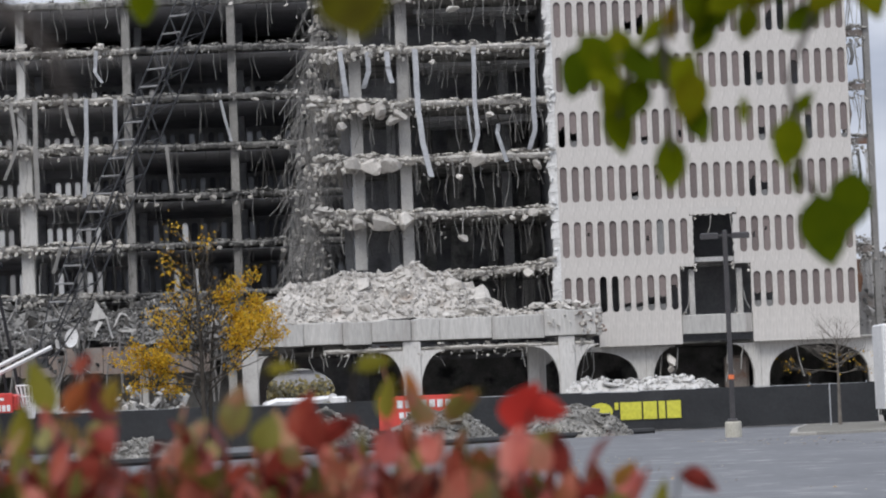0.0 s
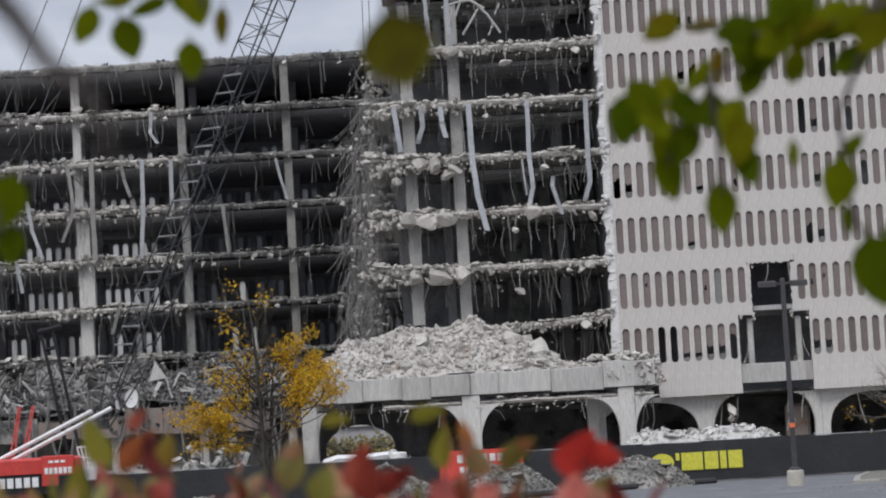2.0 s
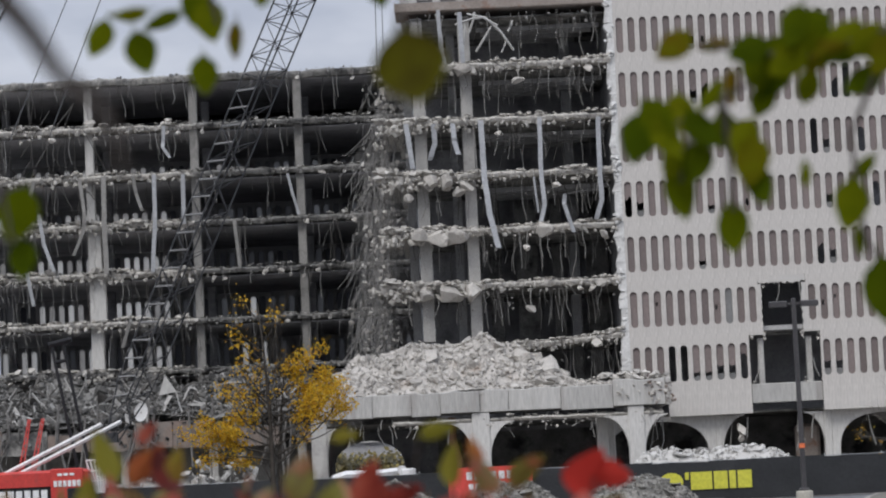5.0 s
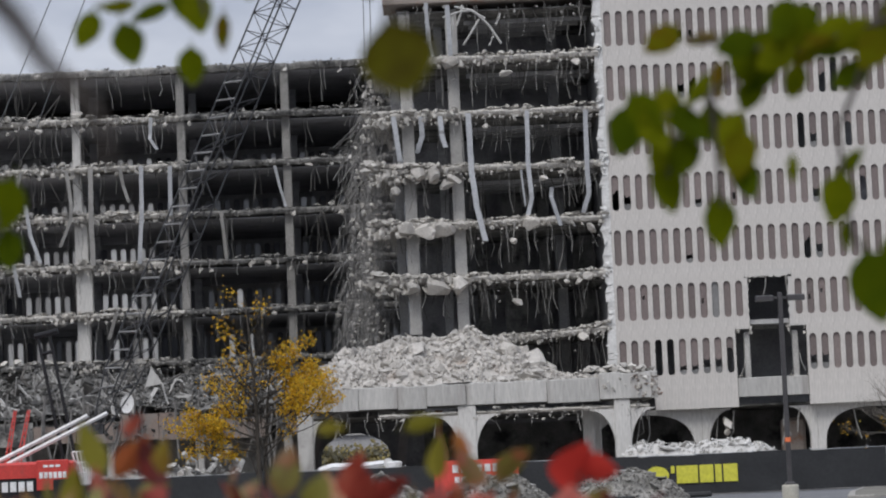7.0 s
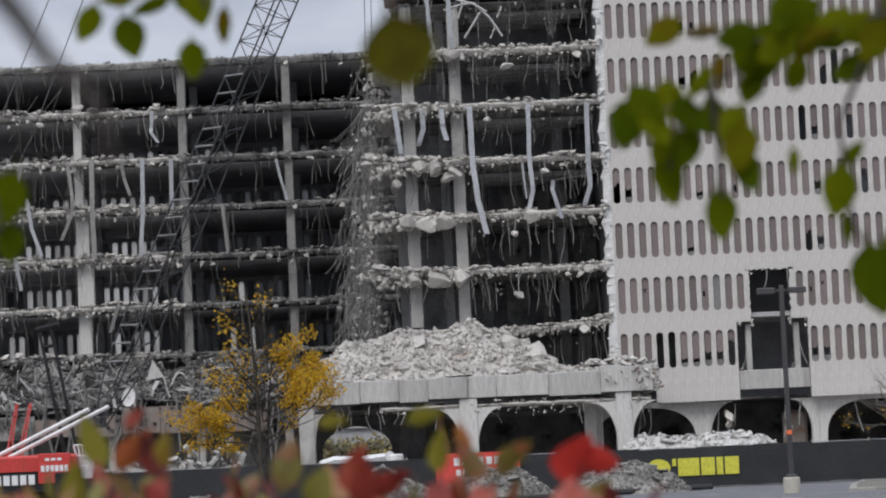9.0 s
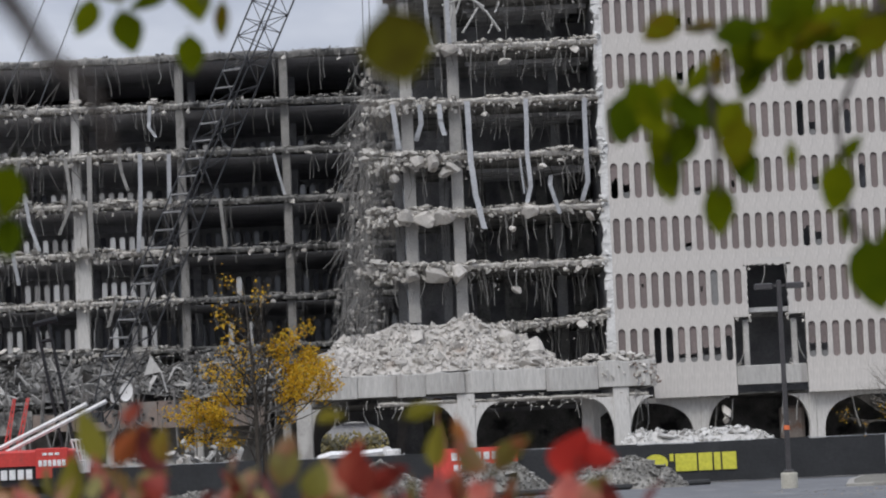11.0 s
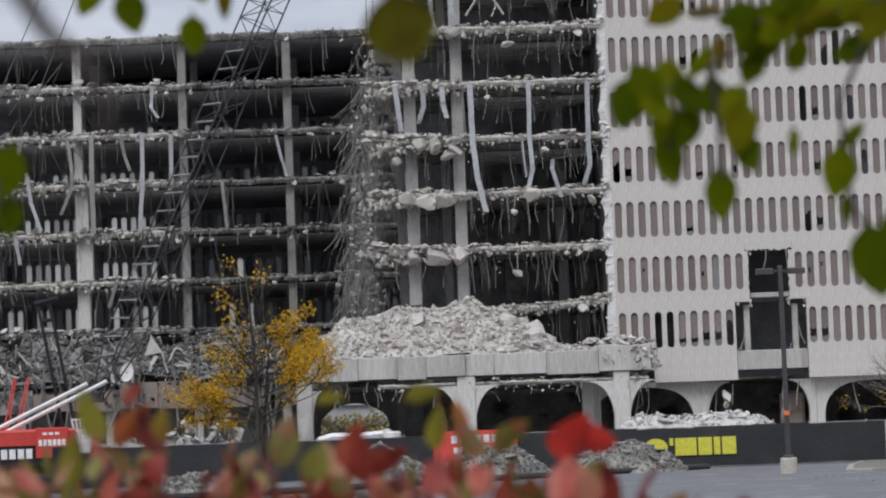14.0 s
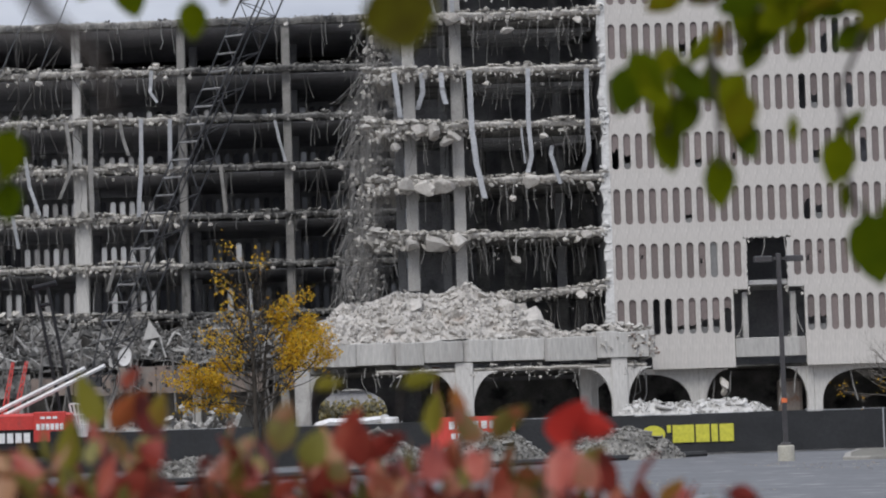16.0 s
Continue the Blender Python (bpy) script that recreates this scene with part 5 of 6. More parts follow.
for a, b in ((-1, 0), (0, -1), (1, 0), (0, 1)):
    def at(d, a=a, b=b):
        h = HALF * min(1.0, 0.35 + d / 6.0)
        return foot + axis * d + u * (a * h) + v * (b * h)
    chords.append(at)
    part("chord", Soup().tube([at(d) for d in np.linspace(0, length, 12)], 0.055, 6), M["boom"], boom)
step = 1.16
for i in range(int(length / step)):
    d0, d1 = i * step, (i + 1) * step
    for j in range(4):
        A, B = chords[j], chords[(j + 1) % 4]
        part("lacing", Soup().tube([A(d0), B(d1)] if (i + j) % 2 else [B(d0), A(d1)], 0.028, 4), M["boom"], boom)
        if d0 > 23:
            part("lacing", Soup().tube([A(d0), B(d0)], 0.028, 4), M["boom"], boom)
    if 2 < d0 < 24:
        p, q = chords[0](d0), chords[1](d0 + 0.45)
        part("rung", Soup().tube([p, q], 0.055, 5), M["rung"], boom, "dull grey boom rung")
part("pendant_cable", Soup().tube([(-24.8, 140, 22), (-19.4, 148, 38.5)], 0.035, 3).tube([(-22.6, 140, 22), (-17.6, 148, 38.5)], 0.035, 3), M["boom"], crane)
part("hoist_cable", Soup().tube([(-4.3, 150, 25), (-4.1, 150, 40)], 0.025, 3).tube([(-3.9, 150, 25), (-3.7, 150, 40)], 0.025, 3), M["boom"], crane)
# machine house, gantry and white struts
cab = part("machine_house", Soup().bevel_box(-26.5, -18.55, 123.2, 126.2, 2.36, 3.15, 0.12), M["red_paint"], crane, "red machine house")
skirt = part("lower_frame", Soup().bevel_box(-26.4, -18.6, 123.25, 126.1, 1.35, 2.35, 0.06), M["black_paint"], crane, "black lower frame with white print")
part("counterweight", Soup().bevel_box(-19.6, -18.45, 123.0, 126.4, 1.0, 2.3, 0.1), M["black_paint"], crane)
sign_board = part("sign_board", Soup().bevel_box(-20.35, -18.75, 123.05, 123.19, 1.75, 3.2, 0.04), M["red_paint"], cab)
for i in range(6):
    part("print_bar", Soup().box(-20.2 + 0.23 * i, -20.03 + 0.23 * i, 123.02, 123.045, 2.32, 2.62), M["white"], sign_board)
for i in range(3):
    part("print_bar", Soup().box(-20.0 + 0.3 * i, -19.78 + 0.3 * i, 123.02, 123.045, 2.85, 2.97), M["white"], sign_board)
for i in range(11):
    part("print_bar", Soup().box(-24.95 + 0.41 * i, -24.65 + 0.41 * i, 123.17, 123.24, 1.72, 2.2), M["white"], skirt)
for x0, x1, z1 in ((-22.05, -21.62, 5.75), (-21.45, -20.95, 5.75)):
    arm = part("gantry_arm", Soup().tube([(x0 - 0.11, 124.5, 3.1), (x1 - 0.05, 125, z1)], 0.035, 5).tube([(x0 + 0.11, 124.5, 3.1), (x1 + 0.05, 125, z1)], 0.035, 5), M["red_paint"], crane, "red lattice gantry arm")
    for j in range(8):
        f0, f1, e = j / 8, (j + 1) / 8, (-1) ** j
        part("lacing", Soup().tube([(x0 + (x1 - x0) * f0 - 0.1 * e * (1 - 0.5 * f0), 124.5 + 0.5 * f0, 3.1 + (z1 - 3.1) * f0), (x0 + (x1 - x0) * f1 + 0.1 * e * (1 - 0.5 * f1), 124.5 + 0.5 * f1, 3.1 + (z1 - 3.1) * f1)], 0.022, 4), M["red_paint"], arm)
for (xa, za), (xb, zb) in (((-20.72, 9.4), (-19.5, 2.6)), ((-20.15, 9.6), (-18.85, 2.4))):
    part("mast_leg", Soup().tube([(xa, 127, za), (xb, 127, zb)], 0.09, 6), M["black_paint"], crane, "black mast leg")
part("mast_head", Soup().tube([(-20.9, 127, 9.5), (-19.7, 127, 9.75)], 0.17, 6).tube([(-20.6, 127, 8.6), (-20.0, 127, 8.7)], 0.1, 5), M["black_paint"], crane)
for (xa, za), (xb, zb) in (((-22.9, 3.0), (-17.9, 5.31)), ((-22.0, 3.05), (-16.92, 5.4))):
    part("strut", Soup().tube([(xa, 124, za), (xb, 124, zb)], 0.11, 6), M["white_paint"], crane, "long white strut")
s = Soup()
for i in range(6):
    f = i / 5
    s.tube([(-18.75 + 1.0 * f, 124.2, 3.55), (-18.35 + 0.45 * f, 124.2, 1.95)], 0.05, 4)
for z, a, b in ((3.55, -18.75, -17.75), (3.0, -18.6, -17.8), (2.5, -18.5, -17.85), (1.95, -18.35, -17.9)):
    s.tube([(a, 124.2, z), (b, 124.2, z)], 0.05, 4)
part("white_lattice_head", s, M["white_paint"], crane, "small white lattice frame")
for yy in (122.8, 126.0):
    tr = part("crawler_track", Soup().bevel_box(-25.5, -18.9, yy, yy + 0.9, 0.0, 1.0, 0.25), M["black_paint"], crane)
part("carbody", Soup().bevel_box(-24.5, -20.0, 123.7, 126.0, 0.6, 1.4, 0.1), M["black_paint"], crane)

# boom of another crane, far to the side
other = thing("far_crane_boom", (-48.85, 160, 0), "dark lattice boom of another crane leaning over the site", "crane")
foot2, tip2 = Vector((-48.85, 160, 0)), Vector((-23.9, 160, 43.0))
ax2 = (tip2 - foot2).normalized()
u2 = Vector((ax2.z, 0, -ax2.x))
len2 = (tip2 - foot2).length
ch2 = []
for a, b in ((-1, 0), (0, -1), (1, 0), (0, 1)):
    def at2(d, a=a, b=b):
        return foot2 + ax2 * d + u2 * (a * 0.95) + Vector((0, b * 0.95, 0))
    ch2.append(at2)
    part("chord", Soup().tube([at2(0), at2(len2)], 0.08, 6), M["boom"], other)
for i in range(int(len2 / 1.4)):
    for j in range(4):
        A, B = ch2[j], ch2[(j + 1) % 4]
        part("lacing", Soup().tube([A(i * 1.4), B(i * 1.4 + 1.4)] if (i + j) % 2 else [B(i * 1.4), A(i * 1.4 + 1.4)], 0.04, 4), M["boom"], other)

# wrecked machinery and small white lift behind the fence
rng = random.Random(45)
s = Soup()
for i in range(24):
    x, z = rng.uniform(-15.9, -12.4), rng.uniform(0.4, 3.6)
    if z > 4.2 - 0.55 * abs(x + 14.6):
        continue
    s.tube([(x, 150 + rng.uniform(-1, 1), z), (x + rng.uniform(-1, 1), 150, z + rng.uniform(-0.8, 0.9))], rng.uniform(0.08, 0.24), 6)
for i in range(90):
    x = rng.uniform(-16.5, -11.8)
    s.chunk(rng, (x, 150 + rng.uniform(-1.5, 1.5), rng.uniform(0.1, max(0.3, 3.4 - 0.75 * abs(x + 14.2)))), rng.uniform(0.2, 0.9))
solo("wreckage_heap", s, M["raw_dark"], "pale heap of twisted machinery and concrete wreckage", "wreckage", kind="stuff")
heap("ground_rubble", "broken concrete strewn along the ruin's foot", pile(-20, 160, 12, 5, 2.6, 44), -32, -8, 155, 165, 46, 140, 800, (M["grey_rubble"], M["chunk"], M["gravel"]), ((0.3, 0.9), (0.12, 0.4)))

lift = thing("white_boom_lift", (-6, 138, 0), "white articulated machine arm and chassis behind the fence", "machine")
part("chassis", Soup().bevel_box(-7.6, -3.6, 137.2, 139, 0.5, 1.1, 0.1), M["white_paint"], lift)
part("upper_arm", Soup().tube([(-7.3, 138, 2.1), (-6.6, 138, 2.32), (-5.0, 138, 2.3), (-3.5, 138, 2.42)], 0.22, 4, 0.17), M["white_paint"], lift)
part("elbow", Soup().tube([(-3.55, 137.7, 2.42), (-3.55, 138.3, 2.42)], 0.26, 12), M["white_paint"], lift)
part("lower_arm", Soup().tube([(-7.3, 138, 2.2), (-7.55, 138, 1.75), (-7.3, 138, 1.2), (-6.9, 138, 0.9)], 0.15, 6), M["white_paint"], lift)
part("basket", Soup().bevel_box(-3.6, -2.8, 137.6, 138.4, 1.7, 2.5, 0.08), M["white_paint"], lift)
for xx in (-7.0, -4.3):
    s = Soup().tube([(xx, 137.1, 0.5), (xx, 137.4, 0.5)], 0.5, 14)
    part("wheel", s, M["rubber"], lift)

# ---- fence with dark screen, print and a red sign ----
fence = thing("screened_fence", (0, 133, 0), "chain-link construction fence covered with black windscreen fabric", "fence")
FY = lambda x: 132.2 + 0.065 * (x - 7)
x = -33.0
i = 0
while x < 25.3:
    w = 3.05
    if x + w > 25.5:
        w = 25.5 - x
    s, nx, nz = Soup(), 14, 7
    vs = []
    for b in range(nz + 1):
        for a in range(nx + 1):
            xx, zz = x + w * a / nx, 0.06 + (2.08 + 0.04 * math.sin(i * 2.1)) * b / nz
            vs.append((xx, FY(xx) + 0.05 * noise.noise(Vector((xx * 0.9, zz * 0.9, 3.0))) * (0.2 + math.sin(math.pi * a / nx)), zz + 0.02 * wave(xx, 71, 0.8)))
    s.add(vs, [(b * (nx + 1) + a, b * (nx + 1) + a + 1, (b + 1) * (nx + 1) + a + 1, (b + 1) * (nx + 1) + a) for b in range(nz) for a in range(nx)])
    part("screen_panel", s, M["screen"], fence)
    post = part("post", Soup().tube([(x, FY(x) + 0.09, 0), (x, FY(x) + 0.09, 2.2)], 0.035, 6), M["strip"], fence)
    part("cap", Soup().tube([(x, FY(x) + 0.09, 2.2), (x, FY(x) + 0.09, 2.26)], 0.045, 6, 0.01), M["strip"], post)
    x += w
    i += 1
part("top_rail", Soup().tube([(-33, FY(-33) + 0.09, 2.14), (25.5, FY(25.5) + 0.09, 2.14)], 0.02, 5), M["strip"], fence)
# yellow block shapes in place of a company's name
lx = 10.05
for w, shape in ((1.25, "ring"), (0.2, "tick"), (1.12, "bar"), (0.72, "bar"), (0.34, "bar"), (0.74, "bar")):
    s = Soup()
    y = FY(lx + w / 2) - 0.06
    z0, z1 = 0.66, 1.58

    if shape == "ring":
        k = 16
        s.add([(lx + w / 2 + w / 2 * math.cos(2 * math.pi * j / k), y + q, 1.12 + 0.47 * math.sin(2 * math.pi * j / k)) for q in (0, 0.025) for j in range(k)],
              [tuple(range(k)), tuple(range(2 * k - 1, k - 1, -1))] + [(j, k + j, k + (j + 1) % k, (j + 1) % k) for j in range(k)])
    else:
        s.box(lx, lx + w, y, y + 0.025, 1.2 if shape == "tick" else z0, z1)
    part("yellow_print", s, M["yellow"], fence)
    lx += w + 0.10
for i in range(4):
    part("white_print", Soup().box(7.6 + 0.55 * i, 8.0 + 0.55 * i, FY(8) - 0.09, FY(8) - 0.06, 1.15, 1.5), M["white"], fence)
sign = part("red_sign", Soup().box(-1.0, 3.4, FY(1) - 0.16, FY(1) - 0.12, 0.6, 2.36), M["red"], fence, "red rectangular sign with white printing")
for i, w in enumerate((0.36, 0.34, 0.38, 0.34, 0.36, 0.34, 0.36, 0.38)):
    part("print_bar", Soup().box(-0.05 + 0.42 * i, -0.05 + 0.42 * i + w - 0.05, FY(1) - 0.19, FY(1) - 0.165, 1.72, 2.12), M["white"], sign)
for i in range(6):
    part("print_bar", Soup().box(0.05 + 0.34 * i, 0.3 + 0.34 * i, FY(1) - 0.19, FY(1) - 0.165, 1.2, 1.5), M["white"], sign)
s = Soup()
pts = [(-14, 90.0), (-11.8, 91.5), (-6, 99), (0.3, 110), (4, 115.5), (7.2, 119.6), (12.7, 126.2)]
s.tube([(a, b - 0.4, 0.12) for a, b in pts], 0.16, 7)
solo("black_silt_sock", s, M["rubber"], "black filter sock laid along the foot of the rubble piles", "silt sock")

# ---- parking lot: lamp, kerb island, bare tree, trailer ----
lamp = thing("parking_lamp", (13.9, 104.5, 0), "dark bronze parking lamp with two heads on a round concrete base", "street lamp")
LX, LY = 13.9, 104.5
s = Soup().tube([(LX, LY, 0), (LX, LY, 0.02), (LX, LY, 0.60), (LX, LY, 0.66)], 0.35, 20)
for q, (x, y, z) in enumerate(s.v):
    if z > 0.63:
        s.v[q] = (LX + (x - LX) * 0.9, LY + (y - LY) * 0.9, z)
part("base", s, M["base"], lamp, "round concrete base")
part("base_plate", Soup().bevel_box(LX - 0.2, LX + 0.2, LY - 0.2, LY + 0.2, 0.66, 0.78, 0.05), M["bronze"], lamp)
part("pole", Soup().bevel_box(LX - 0.095, LX + 0.095, LY - 0.095, LY + 0.095, 0.78, 8.64, 0.015), M["bronze"], lamp)
part("band", Soup().bevel_box(LX - 0.11, LX + 0.11, LY - 0.11, LY + 0.11, 2.42, 2.6, 0.01), M["orange"], lamp, "orange marking band")
for sx in (-1, 1):
    head = part("lamp_head", Soup().bevel_box(LX + min(sx * 0.28, sx * 1.02), LX + max(sx * 0.28, sx * 1.02), LY - 0.2, LY + 0.2, 8.29, 8.53, 0.04), M["bronze"], lamp)
    part("arm", Soup().box(LX + min(sx * 0.09, sx * 0.29), LX + max(sx * 0.09, sx * 0.29), LY - 0.05, LY + 0.05, 8.37, 8.47), M["bronze"], head)

ring = [(16.0, 103.0), (17.0, 102.3), (30, 108.5), (30, 127), (20.5, 127), (18.0, 115)]
n = len(ring)
inner = [(23 + (a - 23) * 0.95, 114 + (b - 114) * 0.985) for a, b in ring]
island = Soup().add([(a, b, 0) for a, b in ring] + [(a, b, 0.10) for a, b in ring] + [(23 + (a - 23) * 0.995, 114 + (b - 114) * 0.998, 0.13) for a, b in ring] + [(a, b, 0.13) for a, b in inner] + [(a, b, 0.0) for a, b in inner],
                    [(q * n + i, q * n + (i + 1) % n, (q + 1) * n + (i + 1) % n, (q + 1) * n + i) for q in range(4) for i in range(n)])
kerb = tagged(part("kerb_island", island, M["kerb"], None), "low concrete kerb round an island in the parking lot", "kerb", kind="structure")
part("island_soil", Soup().add([(a, b, 0.105) for a, b in inner], [tuple(range(n))]), M["island_fill"], kerb, "dull bare soil inside the kerb")
rng = random.Random(97)
s = Soup()
for i in range(2600):
    x, y = rng.uniform(-6, 16), rng.uniform(30, 100)
    if noise.noise(Vector((x * 0.16, y * 0.035, 9.0))) + 0.35 * noise.noise(Vector((x * 0.9, y * 0.2, 4.0))) < 0.12 - (0.25 if 40 < y < 56 else 0):
        continue
    k = rng.uniform(0.03, 0.07)
    q = rng.uniform(0, 6.3)
    s.add([(x + k * math.cos(q), y + 2.2 * k * math.sin(q), 0.012), (x - k * math.sin(q) * 0.5, y + k * math.cos(q), 0.03), (x - k * math.cos(q), y - 2.2 * k * math.sin(q), 0.012), (x + k * math.sin(q) * 0.5, y - k * math.cos(q), 0.02)], [(0, 1, 2, 3)])
solo("leaf_litter", s, M["litter"], "pale dry leaf litter blown over the asphalt", "leaf litter", kind="stuff")
post = solo("white_post", Soup().tube([(21.2, 123.2, 0.1), (21.2, 123.2, 2.15)], 0.035, 6), M["strip"], "thin pale post beside the bare tree", "post")

trailer = thing("white_trailer", (28.4, 116, 0), "white box trailer with large red print parked beside the fence", "trailer")
part("box", Soup().bevel_box(22.28, 34.4, 114.7, 117.2, 0.85, 4.75, 0.08), M["white_paint"], trailer)
for a, b, c, d in ((22.64, 22.96, 2.75, 3.85), (23.2, 23.54, 2.75, 3.85), (22.97, 23.19, 3.15, 3.45), (24.2, 24.9, 2.75, 3.85), (25.2, 25.9, 2.75, 3.85)):
    part("red_print", Soup().box(a, b, 114.66, 114.69, c, d), M["red"], trailer)
part("under_frame", Soup().bevel_box(22.5, 34.2, 115.0, 116.9, 0.55, 0.84, 0.05), M["black_paint"], trailer)
for xx in (23.1, 24.3):
    for yy in (114.75, 116.8):
        w = part("wheel", Soup().tube([(xx, yy, 0.5), (xx, yy + 0.28, 0.5)], 0.5, 18), M["rubber"], trailer)
        part("rim", Soup().tube([(xx, yy - 0.01, 0.5), (xx, yy + 0.05, 0.5)], 0.27, 14), M["strip"], w)
part("landing_leg", Soup().box(31.0, 31.2, 115.2, 115.4, 0, 0.56), M["black_paint"], trailer)


# ---- trees ----
def limb(s, p, way, length, r, depth, rng, ends, spread=0.5, lift=0.12):
    """Recursive tapered limbs; collects the points that carry leaves."""
    pts, d = [Vector(p)], Vector(way).normalized()
    for i in range(4):
        d = (d + Vector((rng.gauss(0, 0.10), rng.gauss(0, 0.10), rng.gauss(lift, 0.07)))).normalized()
        pts.append(pts[-1] + d * (length / 4))
    s.tube(pts, r, 6 if r > 0.03 else 4, r * 0.55)
    if depth <= 1:
        ends.extend(pts[1:])
    if depth == 0:
        return
    for i in range(rng.choice([2, 3, 3])):
        q = pts[rng.choice([2, 3, 4])]
        nd = (d + Vector((rng.gauss(0, spread), rng.gauss(0, spread), rng.gauss(0.05, spread * 0.6)))).normalized()
        limb(s, q, nd, length * rng.uniform(0.55, 0.8), r * 0.55, depth - 1, rng, ends, spread, lift)


LEAF = [(0, 0, 0), (0.30, 0.22, 0.05), (0.28, 0.62, 0.07), (0, 1.0, -0.05), (-0.28, 0.62, 0.07), (-0.30, 0.22, 0.05), (0, 0.5, 0.0)]
LEAF_F = [(0, 1, 6), (1, 2, 6), (2, 3, 6), (3, 4, 6), (4, 5, 6), (5, 0, 6)]


def scatter_leaves(s, points, count, size, spread, rng, squash=1.0):
    for i in range(count):
        p = rng.choice(points) + Vector((rng.gauss(0, spread), rng.gauss(0, spread), rng.gauss(-0.03, spread * squash)))
        q = Euler((rng.uniform(0, 6.3), rng.uniform(0, 6.3), rng.uniform(0, 6.3))).to_matrix()
        k = rng.uniform(0.7, 1.3) * size
        s.add([tuple(p + q @ Vector(v) * k) for v in LEAF], LEAF_F)


tree = thing("yellow_tree", (-8.5, 111, 0), "young street tree with thin yellow autumn leaves", "tree")
rng = random.Random(26)
s, ends = Soup(), []
s.tube([(-8.5, 111, 0), (-8.52, 111, 1.2), (-8.55, 111, 3.0), (-8.6, 111, 5.5), (-8.75, 111, 8.0), (-8.95, 111, 10.0)], 0.17, 9, 0.02)
s.tube([(-8.3, 111.2, 0.0), (-8.25, 111.2, 2.6), (-8.1, 111.2, 5.0), (-7.8, 111.2, 7.6)], 0.11, 8, 0.02)
for i in range(9):
    z = 3.0 + 0.3 * i
    limb(s, (-8.55, 111, z), (-1.0 + 0.05 * i, rng.uniform(-0.5, 0.5), 0.22 + 0.05 * i), 2.1 - 0.11 * i, 0.05, 2, rng, ends, 0.42, 0.03)
for i in range(8):
    z = 2.8 + 0.42 * i
    limb(s, (-8.3, 111, z), (1.0, rng.uniform(-0.5, 0.5), 0.5), 2.3 - 0.12 * i, 0.05, 2, rng, ends, 0.42, 0.05)
sparse = []
for i in range(10):
    z = 5.4 + 0.4 * i
    limb(s, (-8.75, 111, z), (rng.choice([-1, 1]) * 0.9, rng.uniform(-0.5, 0.5), 0.8), 1.2, 0.03, 1, rng, sparse, 0.4, 0.08)
for i in range(30):
    limb(s, (-8.6 + rng.uniform(-0.1, 0.3), 111, 1.6 + 0.22 * i), (rng.uniform(-0.6, 0.6), rng.uniform(-0.5, 0.5), 1.0), 1.3, 0.018, 3, rng, [], 0.34, 0.12)
part("trunk", s, M["bark"], tree, smooth=True)
s = Soup()
scatter_leaves(s, [p for p in ends if p.z > 1.6 and (p.x > -8.4 or p.z < 5.1 or rng.random() < 0.15) and (p.x < -7.2 or p.z > 4.7 or rng.random() < 0.12)], 8200, 0.115, 0.16, rng)
scatter_leaves(s, sparse, 330, 0.14, 0.2, rng)
part("crown", s, M["yellow_leaf"], tree)

tree = thing("bare_tree", (21.6, 122.9, 0.1), "small leafless tree with a few yellow leaves on the kerb island", "tree")
rng = random.Random(52)
s, ends = Soup(), []
s.tube([(21.6, 122.9, 0.1), (21.6, 122.9, 1.0), (21.62, 122.9, 2.4), (21.6, 122.9, 3.6), (21.66, 122.9, 4.6)], 0.1, 8, 0.02)
for i in range(18):
    a = 2.4 * i
    reach = 1.25 if math.cos(a) < 0 else 1.0
    limb(s, (21.62, 122.9, 2.6 + 0.095 * i), (math.cos(a), 0.8 * math.sin(a), 0.12 + 0.045 * i), reach * (1.0 - 0.022 * i), 0.022, 4, rng, ends, 0.5, 0.02)
part("trunk", s, M["pale_bark"], tree)
s = Soup()
scatter_leaves(s, [p for p in ends if p.z < 3.6], 110, 0.09, 0.1, rng)
part("leaves", s, M["yellow_leaf"], tree)

# far trees behind the site
hall = thing("far_hall", (-12, 300, 0), "long pale grey building far behind the site", "building")
part("wall", Soup().box(-45, 30, 300, 318, 0, 6.6), surface("far_grey_wall", (0.36, 0.355, 0.36), (0.44, 0.435, 0.44), 0.9, 0.2, 2, 0.1), hall)
part("roof", Soup().box(-45.5, 30.5, 299.5, 318.5, 6.6, 7.0), M["column"], hall)
for i in range(14):
    part("window", Soup().box(-43 + 5 * i, -40 + 5 * i, 299.93, 299.99, 2.6, 4.4), M["glass_dark"], hall)
for i in range(18):
    rng = random.Random(300 + i)
    x = -70 + 9.5 * i + rng.uniform(-3, 3) if i < 16 else -8.2 + 9 * (i - 16)
    y = 262 + rng.uniform(0, 25)
    h = rng.uniform(5.5, 8.0) if i < 16 else 4.6
    t = thing("far_tree", (x, y, 0), "distant autumn tree seen behind the building", "tree", "far trees")
    s, ends = Soup(), []
    s.tube([(x, y, 0), (x, y, h * 0.6)], 0.25, 7, 0.1)
    for j in range(7):
        a = rng.uniform(0, 6.3)
        limb(s, (x, y, h * (0.25 + 0.06 * j)), (math.cos(a), math.sin(a), 0.6), h * 0.32, 0.1, 2, rng, ends, 0.5, 0.05)
    part("trunk", s, M["bark"], t)
    s = Soup()
    scatter_leaves(s, ends, 700, 0.55, 0.5, rng)
    part("crown", s, M["far_leaf"], t)

